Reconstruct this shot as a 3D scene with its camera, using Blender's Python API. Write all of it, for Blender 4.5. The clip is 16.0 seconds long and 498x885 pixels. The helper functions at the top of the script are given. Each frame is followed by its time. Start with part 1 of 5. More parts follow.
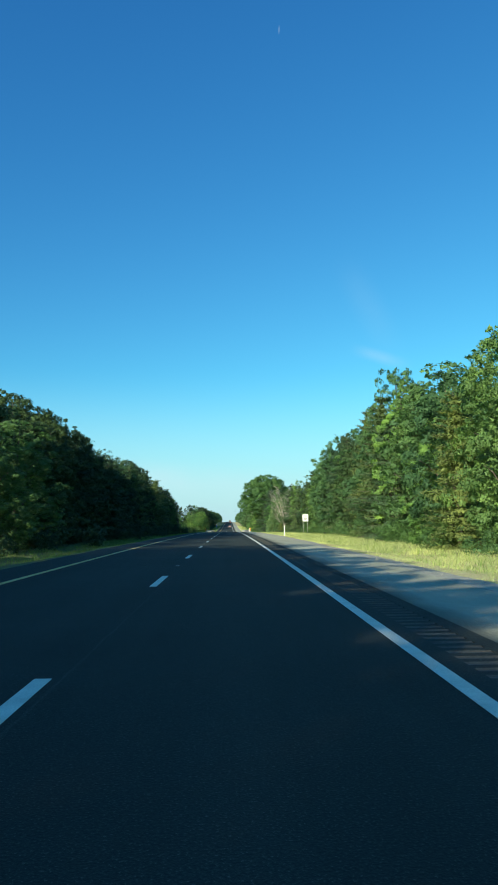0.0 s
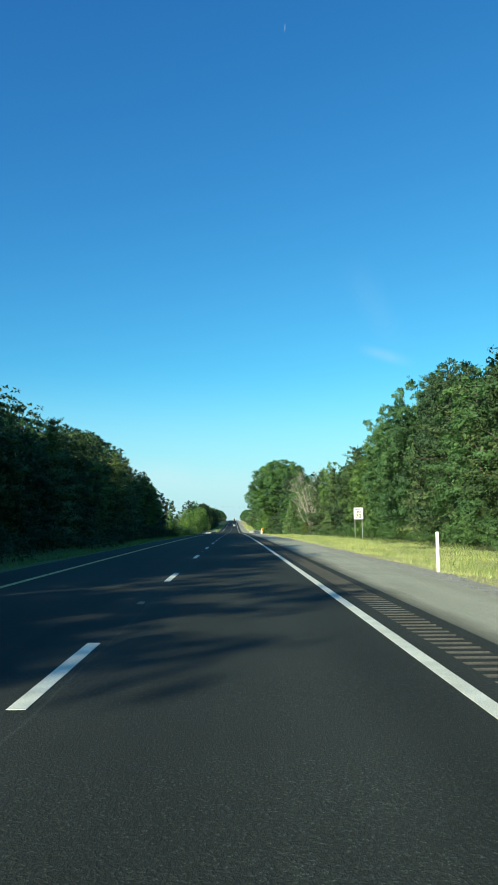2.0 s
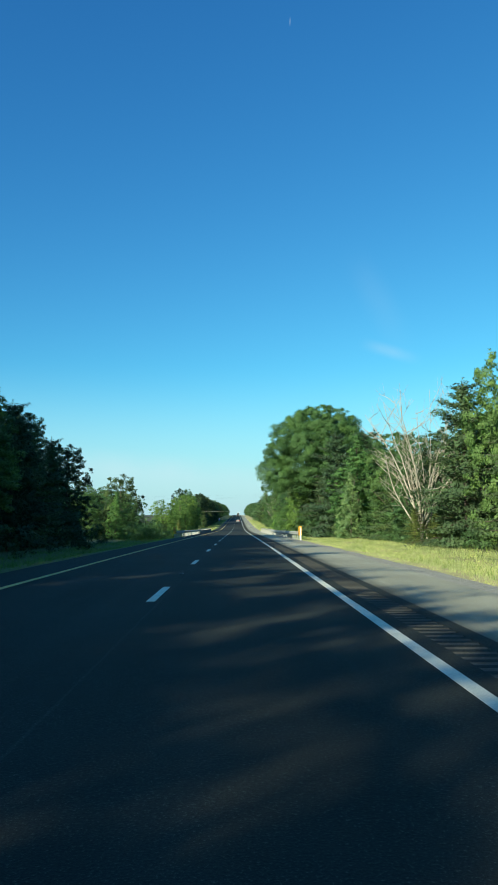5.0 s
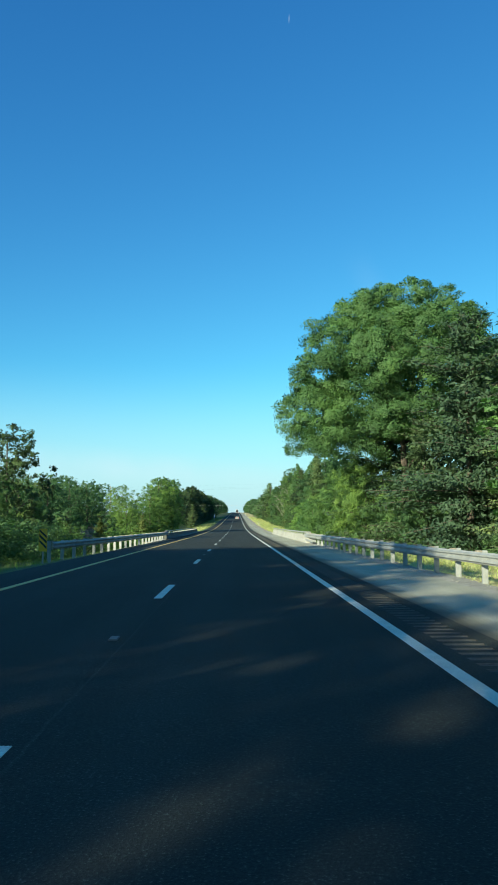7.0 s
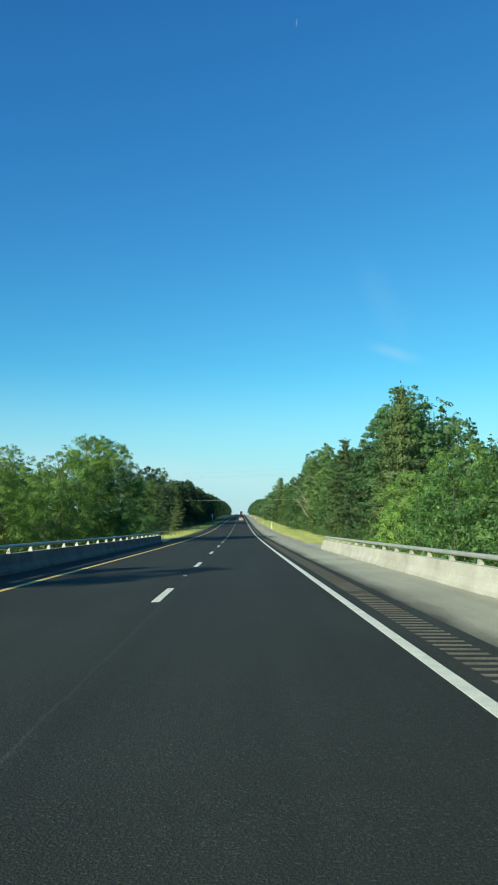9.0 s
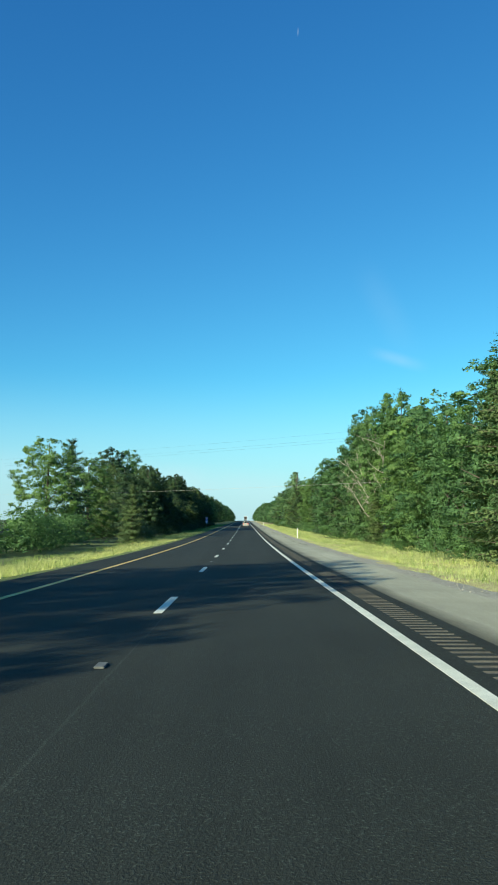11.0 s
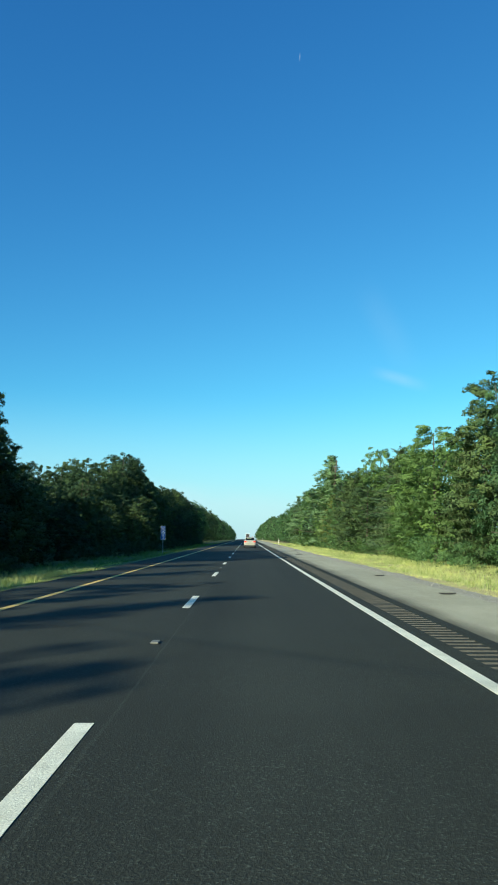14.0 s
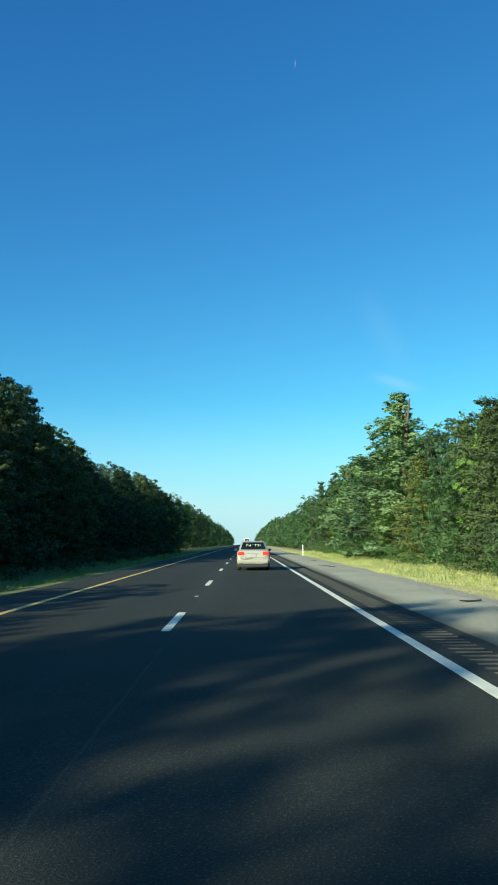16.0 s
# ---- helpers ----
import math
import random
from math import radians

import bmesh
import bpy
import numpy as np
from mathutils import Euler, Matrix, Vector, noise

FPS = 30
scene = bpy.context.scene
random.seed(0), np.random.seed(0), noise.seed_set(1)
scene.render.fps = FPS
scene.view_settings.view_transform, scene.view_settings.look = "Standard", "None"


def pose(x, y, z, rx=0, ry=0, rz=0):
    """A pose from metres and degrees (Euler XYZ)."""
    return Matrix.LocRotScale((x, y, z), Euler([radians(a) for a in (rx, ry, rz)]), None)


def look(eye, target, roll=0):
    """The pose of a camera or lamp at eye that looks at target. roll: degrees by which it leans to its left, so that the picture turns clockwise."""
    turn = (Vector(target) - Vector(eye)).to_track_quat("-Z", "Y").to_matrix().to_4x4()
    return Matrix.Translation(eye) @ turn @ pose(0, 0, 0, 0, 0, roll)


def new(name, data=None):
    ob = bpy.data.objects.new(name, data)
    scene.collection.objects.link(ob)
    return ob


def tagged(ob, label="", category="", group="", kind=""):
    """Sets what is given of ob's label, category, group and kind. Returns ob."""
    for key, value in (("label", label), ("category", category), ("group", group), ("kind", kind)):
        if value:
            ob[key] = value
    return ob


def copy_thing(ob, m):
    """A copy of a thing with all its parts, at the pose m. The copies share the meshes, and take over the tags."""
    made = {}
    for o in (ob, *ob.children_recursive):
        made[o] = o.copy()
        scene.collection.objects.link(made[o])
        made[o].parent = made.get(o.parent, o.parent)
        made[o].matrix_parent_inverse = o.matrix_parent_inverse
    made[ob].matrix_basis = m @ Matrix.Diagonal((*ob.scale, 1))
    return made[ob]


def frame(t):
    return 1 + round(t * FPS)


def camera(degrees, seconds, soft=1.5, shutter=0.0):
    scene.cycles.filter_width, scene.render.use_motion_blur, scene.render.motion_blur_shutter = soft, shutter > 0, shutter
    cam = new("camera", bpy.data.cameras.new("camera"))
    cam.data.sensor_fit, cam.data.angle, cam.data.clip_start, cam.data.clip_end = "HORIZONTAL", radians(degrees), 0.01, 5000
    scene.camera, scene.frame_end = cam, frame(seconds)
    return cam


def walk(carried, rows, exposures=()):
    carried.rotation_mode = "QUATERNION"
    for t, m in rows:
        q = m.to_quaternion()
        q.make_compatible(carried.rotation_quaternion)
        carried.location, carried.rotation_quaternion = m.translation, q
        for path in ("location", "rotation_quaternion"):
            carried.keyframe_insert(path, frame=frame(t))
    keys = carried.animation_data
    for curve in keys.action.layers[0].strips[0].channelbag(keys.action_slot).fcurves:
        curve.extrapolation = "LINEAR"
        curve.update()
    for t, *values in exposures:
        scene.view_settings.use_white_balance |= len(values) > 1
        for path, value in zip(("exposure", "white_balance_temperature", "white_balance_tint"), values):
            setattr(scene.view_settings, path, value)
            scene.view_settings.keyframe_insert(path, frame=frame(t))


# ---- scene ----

# ---------- the road's long profile (grade in degrees along y) ----------
GRADE_Y = (-400, 8, 67, 127, 200, 263, 300, 357, 388, 420, 460, 500, 700, 1000, 1300, 4000)
GRADE_D = (.1, 0, -.33, -.58, -.85, -1.0, -.95, -.6, -.2, .18, .33, .39, .39, .3, -.2, -.2)
_ys = np.arange(-400, 4001, 1.0)
_g = np.convolve(np.pad(np.interp(_ys, GRADE_Y, GRADE_D), 15, mode="edge"), np.ones(31) / 31, "valid")
_z = np.concatenate([[0], np.cumsum(np.tan(np.radians(_g[:-1])))])
_z -= np.interp(8.0, _ys, _z)


def zr(y):
    """Height of the road's surface at y."""
    return float(np.interp(y, _ys, _z))


def smooth(a, b, v):
    s = min(1.0, max(0.0, (v - a) / (b - a)))
    return s * s * (3 - 2 * s)


# ---------- camera ----------
cam = camera(38.9, 16.0, soft=1.7)
walk(cam, [
    (0.0, pose(1.689, 8.635, 1.402, 96.337, 0.439, -1.557)),
    (0.5, pose(1.676, 23.622, 1.411, 96.503, 0.384, -1.561)),
    (1.0, pose(1.696, 37.610, 1.377, 96.135, 0.431, -1.548)),
    (1.5, pose(1.689, 52.566, 1.328, 96.351, 0.361, -1.149)),
    (2.0, pose(1.681, 67.514, 1.242, 96.222, 0.267, -1.182)),
    (2.5, pose(1.692, 82.356, 1.153, 96.056, -0.046, -1.337)),
    (3.0, pose(1.692, 97.346, 1.042, 95.782, -0.194, -0.804)),
    (3.5, pose(1.661, 112.216, 0.934, 95.699, -0.018, -0.930)),
    (4.0, pose(1.636, 127.230, 0.796, 95.975, 0.093, -1.015)),
    (6.5, pose(1.555, 202.692, -0.172, 95.610, -0.025, -0.706)),
    (7.0, pose(1.531, 217.739, -0.387, 95.679, 0.060, -0.985)),
    (7.5, pose(1.552, 233.005, -0.621, 95.197, -0.116, -1.188)),
    (8.0, pose(1.532, 248.337, -0.888, 95.722, -0.558, -1.212)),
    (8.5, pose(1.579, 263.596, -1.160, 95.740, -0.440, -1.349)),
    (9.0, pose(1.622, 278.922, -1.417, 95.912, -0.370, -0.645)),
    (11.5, pose(1.501, 356.647, -2.524, 96.751, -0.106, -0.303)),
    (12.0, pose(1.455, 372.546, -2.666, 97.216, -0.144, -0.371)),
    (12.5, pose(1.375, 388.663, -2.739, 97.737, -0.028, -0.388)),
    (13.0, pose(1.337, 404.259, -2.765, 97.468, 0.142, -0.407)),
    (13.5, pose(1.295, 420.287, -2.755, 97.618, -0.006, -0.217)),
    (14.0, pose(1.250, 436.251, -2.714, 98.032, -0.232, -0.174)),
    (14.5, pose(1.242, 452.326, -2.627, 98.002, -0.301, -0.271)),
    (15.0, pose(1.275, 468.191, -2.509, 98.555, -0.282, -0.255)),
    (15.5, pose(1.263, 484.344, -2.457, 98.453, 0.258, -0.302)),
    (16.0, pose(1.297, 500.389, -2.356, 98.461, 0.172, -0.256)),
], [(0.0, 0.82), (1.0, 0.85), (2.5, 0.84), (3.5, 0.77), (4.0, 0.75), (6.5, 0.88), (7.0, 0.90), (8.0, 0.89), (8.5, 0.64), (9.0, 0.74), (11.5, 0.84), (12.5, 0.88), (14.0, 0.86), (16.0, 0.85)])

# ---------- light ----------
SUN_EL, SUN_AZ = 19.2, 218.0   # degrees; azimuth clockwise from +y
world = bpy.data.worlds.new("sky")
scene.world = world
world.use_nodes = True
wn, wl = world.node_tree.nodes, world.node_tree.links
sky = wn.new("ShaderNodeTexSky")
sky.sky_type, sky.sun_disc = "NISHITA", False
sky.sun_elevation, sky.sun_rotation = radians(SUN_EL), radians(SUN_AZ)
sky.air_density, sky.dust_density, sky.ozone_density = 1.0, 0.3, 2.0
split, merge = wn.new("ShaderNodeSeparateColor"), wn.new("ShaderNodeCombineColor")
wl.new(sky.outputs[0], split.inputs[0])
for ch, (gain, power) in enumerate(((0.51, 1.34), (1.14, 1.10), (1.165, 0.80))):   # clear, deep blue air
    pw, ml = wn.new("ShaderNodeMath"), wn.new("ShaderNodeMath")
    pw.operation, ml.operation = "POWER", "MULTIPLY"
    pw.inputs[1].default_value, ml.inputs[1].default_value = power, gain * 0.13 ** (power - 1)
    wl.new(split.outputs[ch], pw.inputs[0])
    wl.new(pw.outputs[0], ml.inputs[0])
    wl.new(ml.outputs[0], merge.inputs[ch])
tc, axes, rise = wn.new("ShaderNodeTexCoord"), wn.new("ShaderNodeSeparateXYZ"), wn.new("ShaderNodeMapRange")
wl.new(tc.outputs["Generated"], axes.inputs[0])
wl.new(axes.outputs[2], rise.inputs[0])
rise.interpolation_type = "SMOOTHSTEP"
rise.inputs["From Min"].default_value, rise.inputs["From Max"].default_value = -0.02, 0.215
rise.inputs["To Min"].default_value, rise.inputs["To Max"].default_value = 0.85, 0.0
haze = wn.new("ShaderNodeMix")   # pale haze above the horizon
haze.data_type = "RGBA"
haze.inputs[7].default_value = (3.8, 5.6, 6.4, 1)
wl.new(rise.outputs[0], haze.inputs[0])
wl.new(merge.outputs[0], haze.inputs[6])


def band(along, across, centre, half_long, half_wide):
    """A soft streak in the sky: 1 in its middle, 0 outside."""
    out = None
    for axis, half in ((along, half_long), (across, half_wide)):
        d, o = wn.new("ShaderNodeVectorMath"), wn.new("ShaderNodeMath")
        d.operation, o.operation = "DOT_PRODUCT", "SUBTRACT"
        d.inputs[1].default_value = axis
        wl.new(tc.outputs["Generated"], d.inputs[0])
        wl.new(d.outputs["Value"], o.inputs[0])
        o.inputs[1].default_value = Vector(axis).dot(centre)
        a, r = wn.new("ShaderNodeMath"), wn.new("ShaderNodeMapRange")
        a.operation, r.interpolation_type = "ABSOLUTE", "SMOOTHSTEP"
        wl.new(o.outputs[0], a.inputs[0])
        wl.new(a.outputs[0], r.inputs[0])
        r.inputs["From Min"].default_value, r.inputs["From Max"].default_value = 0.0, half
        r.inputs["To Min"].default_value, r.inputs["To Max"].default_value = 1.0, 0.0
        if out is None:
            out = r.outputs[0]
        else:
            m = wn.new("ShaderNodeMath")
            m.operation = "MULTIPLY"
            wl.new(out, m.inputs[0])
            wl.new(r.outputs[0], m.inputs[1])
            out = m.outputs[0]
    return out


grain = wn.new("ShaderNodeTexNoise")
grain.inputs["Scale"].default_value, grain.inputs["Detail"].default_value = 14.0, 5.0
wl.new(tc.outputs["Generated"], grain.inputs["Vector"])
colour = haze.outputs[2]
for centre, tilt, half_long, half_wide, amount in ((0.2111, 0.9516, 0.2235), -0.33, 0.05, 0.012, 0.36), ((0.1968, 0.9384, 0.2841), -1.1, 0.10, 0.03, 0.07), ((-0.16, 0.985, 0.062), -0.07, 0.42, 0.034, 0.55), ((0.0630, 0.8000, 0.5966), 1.5, 0.006, 0.0014, 0.36):   # thin cirrus, and the trail of an aeroplane
    c = Vector(centre).normalized()
    right = c.cross(Vector((0, 0, 1))).normalized()
    up = right.cross(c)
    along = right * math.cos(tilt) + up * math.sin(tilt)
    fac, cloud = wn.new("ShaderNodeMath"), wn.new("ShaderNodeMix")
    fac.operation = "MULTIPLY"
    wl.new(band(along, c.cross(along), c, half_long, half_wide), fac.inputs[0])
    scale = wn.new("ShaderNodeMath")
    scale.operation = "MULTIPLY"
    scale.inputs[1].default_value = amount
    wl.new(grain.outputs[0], scale.inputs[0])
    wl.new(scale.outputs[0], fac.inputs[1])
    cloud.data_type = "RGBA"
    cloud.inputs[7].default_value = (5.2, 6.6, 7.2, 1)
    wl.new(fac.outputs[0], cloud.inputs[0])
    wl.new(colour, cloud.inputs[6])
    colour = cloud.outputs[2]
wl.new(colour, wn["Background"].inputs["Color"])
wn["Background"].inputs["Strength"].default_value = 0.075
sun = new("sun", bpy.data.lights.new("sun", "SUN"))
sun.data.energy, sun.data.angle, sun.data.color = 5.0, radians(0.53), (0.95, 0.92, 0.67)
_a = radians(SUN_AZ)
_d = Vector((math.sin(_a) * math.cos(radians(SUN_EL)), math.cos(_a) * math.cos(radians(SUN_EL)), math.sin(radians(SUN_EL))))
sun.matrix_world = look(_d * 100, (0, 0, 0))


# ---------- materials ----------
def mat(name, rough=0.7, metal=0.0):
    m = bpy.data.materials.new(name)
    m.use_nodes = True
    b = m.node_tree.nodes["Principled BSDF"]
    b.inputs["Roughness"].default_value, b.inputs["Metallic"].default_value = rough, metal
    return m, m.node_tree.nodes, m.node_tree.links, b


def noise_node(n, l, scale, detail=4, rough=0.6, stretch=None):
    tc = n.new("ShaderNodeTexCoord")
    t = n.new("ShaderNodeTexNoise")
    t.inputs["Scale"].default_value, t.inputs["Detail"].default_value, t.inputs["Roughness"].default_value = scale, detail, rough
    if stretch:
        mp = n.new("ShaderNodeMapping")
        mp.inputs["Scale"].default_value = stretch
        l.new(tc.outputs["Object"], mp.inputs["Vector"])
        l.new(mp.outputs[0], t.inputs["Vector"])
    else:
        l.new(tc.outputs["Object"], t.inputs["Vector"])
    return t


def ramp(n, l, source, stops):
    r = n.new("ShaderNodeValToRGB")
    el = r.color_ramp.elements
    while len(el) < len(stops):
        el.new(0.5)
    for e, (p, c) in zip(el, stops):
        e.position, e.color = p, (*c, 1)
    l.new(source, r.inputs[0])
    return r


def mixc(n, l, fac, a, b, kind="MIX"):
    m = n.new("ShaderNodeMix")
    m.data_type, m.blend_type = "RGBA", kind
    for s, v in ((0, fac), (6, a), (7, b)):
        if isinstance(v, (int, float)):
            m.inputs[s].default_value = v
        elif isinstance(v, tuple):
            m.inputs[s].default_value = (*v, 1)
        else:
            l.new(v, m.inputs[s])
    return m.outputs[2]


def bump(n, l, b, source, strength, distance):
    k = n.new("ShaderNodeBump")
    k.inputs["Strength"].default_value, k.inputs["Distance"].default_value = strength, distance
    l.new(source, k.inputs["Height"])
    l.new(k.outputs[0], b.inputs["Normal"])


def two_tone(name, dark, light, big=0.6, fine=30.0, rough=0.8, grain=0.4, metal=0.0, depth=0.01, stretch=None):
    """Stains at a large scale, grain at a small one, with relief."""
    m, n, l, b = mat(name, rough, metal)
    t1, t2 = noise_node(n, l, big, 5, 0.6, stretch), noise_node(n, l, fine, 3)
    base = ramp(n, l, t1.outputs[0], ((0.3, dark), (0.7, light)))
    g = ramp(n, l, t2.outputs[0], ((0.3, (1 - grain,) * 3), (0.7, (1 + grain,) * 3)))
    l.new(mixc(n, l, 1.0, base.outputs[0], g.outputs[0], "MULTIPLY"), b.inputs["Base Color"])
    bump(n, l, b, t2.outputs[0], 0.5, depth)
    return m


def asphalt_mat(name, dark, light, chips, tracks=None, seam=None):
    """Rolled asphalt: stone chips, long streaks along the lane, polished wheel tracks."""
    m, n, l, b = mat(name, 0.88)
    b.inputs["Specular IOR Level"].default_value = 0.22
    streak = noise_node(n, l, 1.0, 5, 0.6, (0.9, 0.02, 1))
    patch = noise_node(n, l, 0.25, 4, 0.6)
    chip = noise_node(n, l, 55.0, 2, 0.7)
    base = ramp(n, l, streak.outputs[0], ((0.3, dark), (0.7, light)))
    c2 = ramp(n, l, patch.outputs[0], ((0.35, (0.86,) * 3), (0.7, (1.12,) * 3)))
    c3 = ramp(n, l, chip.outputs[0], ((0.35, (0.6,) * 3), (0.6, (1.0,) * 3), (0.72, (chips,) * 3)))
    col = mixc(n, l, 1.0, mixc(n, l, 1.0, base.outputs[0], c2.outputs[0], "MULTIPLY"), c3.outputs[0], "MULTIPLY")
    if tracks:   # old tar sprayed over the edge of the neighbouring strip, from x to x
        tc, xyz, wig, span = n.new("ShaderNodeTexCoord"), n.new("ShaderNodeSeparateXYZ"), n.new("ShaderNodeMath"), n.new("ShaderNodeMapRange")
        edge = noise_node(n, l, 0.8, 4, 0.65, (1, 0.25, 1))
        l.new(tc.outputs["Object"], xyz.inputs[0])
        wig.operation = "MULTIPLY_ADD"
        wig.inputs[1].default_value = 0.9
        l.new(edge.outputs[0], wig.inputs[0])
        l.new(xyz.outputs[0], wig.inputs[2])
        span.inputs["From Min"].default_value, span.inputs["From Max"].default_value = tracks[0] + 0.35, tracks[1] + 0.45
        l.new(wig.outputs[0], span.inputs[0])
        tar = ramp(n, l, span.outputs[0], ((0.0, (0.2, 0.2, 0.2)), (0.45, (0.55, 0.55, 0.55)), (1.0, (1, 1, 1))))
        col = mixc(n, l, 1.0, col, tar.outputs[0], "MULTIPLY")
    if seam is not None:   # the wandering joint between two paving passes
        tc, xyz, wig, dist, line = n.new("ShaderNodeTexCoord"), n.new("ShaderNodeSeparateXYZ"), n.new("ShaderNodeMath"), n.new("ShaderNodeMath"), n.new("ShaderNodeMapRange")
        sway = noise_node(n, l, 0.9, 4, 0.7, (0.05, 1, 1))
        l.new(tc.outputs["Object"], xyz.inputs[0])
        wig.operation, dist.operation = "MULTIPLY_ADD", "SUBTRACT"
        wig.inputs[1].default_value = 0.09
        l.new(sway.outputs[0], wig.inputs[0])
        l.new(xyz.outputs[0], wig.inputs[2])
        dist.inputs[1].default_value = seam + 0.045
        l.new(wig.outputs[0], dist.inputs[0])
        far = n.new("ShaderNodeMath")
        far.operation = "ABSOLUTE"
        l.new(dist.outputs[0], far.inputs[0])
        l.new(far.outputs[0], line.inputs[0])
        line.inputs["From Min"].default_value, line.inputs["From Max"].default_value = 0.008, 0.02
        joint = ramp(n, l, line.outputs[0], ((0.0, (1.45,) * 3), (1.0, (1, 1, 1))))
        col = mixc(n, l, 1.0, col, joint.outputs[0], "MULTIPLY")
    l.new(col, b.inputs["Base Color"])
    bump(n, l, b, chip.outputs[0], 0.6, 0.012)
    return m


def leaf_mat(name, dark, light, gloss=0.55, thin=0.32, shine=0.2):
    m, n, l, b = mat(name, gloss)
    geo, info = n.new("ShaderNodeNewGeometry"), n.new("ShaderNodeObjectInfo")
    c = ramp(n, l, geo.outputs["Random Per Island"], ((0.0, tuple(0.7 * a + 0.3 * b for a, b in zip(dark, light))), (0.8, tuple(0.12 * a + 0.88 * b for a, b in zip(dark, light))), (1.0, tuple(v * 1.1 for v in light))))
    mass = noise_node(n, l, 0.55, 3, 0.5)
    clump = ramp(n, l, mass.outputs[0], ((0.32, (0.58, 0.64, 0.66)), (0.52, (1, 1, 1)), (0.70, (1.45, 1.34, 1.12))))
    tint = ramp(n, l, info.outputs["Random"], ((0.0, (0.62, 0.74, 0.84)), (0.35, (0.84, 0.95, 0.98)), (0.7, (1.10, 1.08, 0.88)), (1.0, (1.32, 1.28, 1.05))))
    col = mixc(n, l, 1.0, mixc(n, l, 1.0, c.outputs[0], tint.outputs[0], "MULTIPLY"), clump.outputs[0], "MULTIPLY")
    l.new(col, b.inputs["Base Color"])
    b.inputs["Specular IOR Level"].default_value = shine
    tr, mx = n.new("ShaderNodeBsdfTranslucent"), n.new("ShaderNodeMixShader")
    l.new(mixc(n, l, 1.0, col, (0.95, 1.3, 0.55), "MULTIPLY"), tr.inputs["Color"])
    mx.inputs[0].default_value = thin
    l.new(b.outputs[0], mx.inputs[1])
    l.new(tr.outputs[0], mx.inputs[2])
    l.new(mx.outputs[0], n["Material Output"].inputs["Surface"])
    return m


def plain(name, colour, rough=0.5, metal=0.0, wear=0.12, scale=6.0):
    return two_tone(name, tuple(c * (1 - wear) for c in colour), tuple(min(1, c * (1 + wear)) for c in colour), scale, 60, rough, wear * 0.6, metal, 0.002)


def emitter(name, colour, power):
    m, n, l, b = mat(name, 0.3)
    b.inputs["Base Color"].default_value = (*colour, 1)
    b.inputs["Emission Color"].default_value = (*colour, 1)
    b.inputs["Emission Strength"].default_value = power
    return m


ASPHALT = asphalt_mat("dark rolled asphalt", (0.0236, 0.0294, 0.0244), (0.0376, 0.0454, 0.0376), 2.6, seam=0.17)
OLD_ASPHALT = asphalt_mat("weathered grey asphalt", (0.39, 0.385, 0.285), (0.51, 0.505, 0.385), 1.5, (4.74, 5.25))
GROOVE = two_tone("dusty milled groove", (0.055, 0.053, 0.043), (0.100, 0.095, 0.076), 3.0, 40, 0.9, 0.3)
GRAVEL = two_tone("loose grey gravel", (0.24, 0.23, 0.185), (0.46, 0.44, 0.36), 5.0, 22, 0.95, 0.5, depth=0.04)
WHITE_LINE = two_tone("worn white road paint", (0.58, 0.59, 0.48), (0.80, 0.81, 0.68), 3.0, 60, 0.6, 0.18)
YELLOW_LINE = two_tone("worn yellow road paint", (0.60, 0.40, 0.10), (0.76, 0.51, 0.13), 3.0, 60, 0.6, 0.18)


def verge_mat():
    """Dry yellow verge on the right, green median on the left, dark litter under the trees."""
    m, n, l, b = mat("meadow and forest floor", 0.95)
    t1, t2 = noise_node(n, l, 0.3, 5), noise_node(n, l, 9, 3)
    tc, xyz, wig = n.new("ShaderNodeTexCoord"), n.new("ShaderNodeSeparateXYZ"), n.new("ShaderNodeMath")
    l.new(tc.outputs["Object"], xyz.inputs[0])
    wig.operation = "MULTIPLY_ADD"
    wig.inputs[1].default_value = 5.0
    l.new(t1.outputs[0], wig.inputs[0])
    l.new(xyz.outputs[0], wig.inputs[2])
    span = n.new("ShaderNodeMapRange")
    span.inputs["From Min"].default_value, span.inputs["From Max"].default_value = -17.5, 22.5
    l.new(wig.outputs[0], span.inputs[0])
    litter, green, dry = (0.045, 0.050, 0.018), (0.11, 0.14, 0.035), (0.50, 0.44, 0.20)
    zone = ramp(n, l, span.outputs[0], ((0.0, litter), (0.01, litter), (0.03, green), (0.55, green), (0.66, dry), (0.80, dry), (0.90, green), (1.0, litter)))
    g = ramp(n, l, t2.outputs[0], ((0.3, (0.6,) * 3), (0.7, (1.35,) * 3)))
    l.new(mixc(n, l, 1.0, zone.outputs[0], g.outputs[0], "MULTIPLY"), b.inputs["Base Color"])
    bump(n, l, b, t2.outputs[0], 0.6, 0.05)
    return m


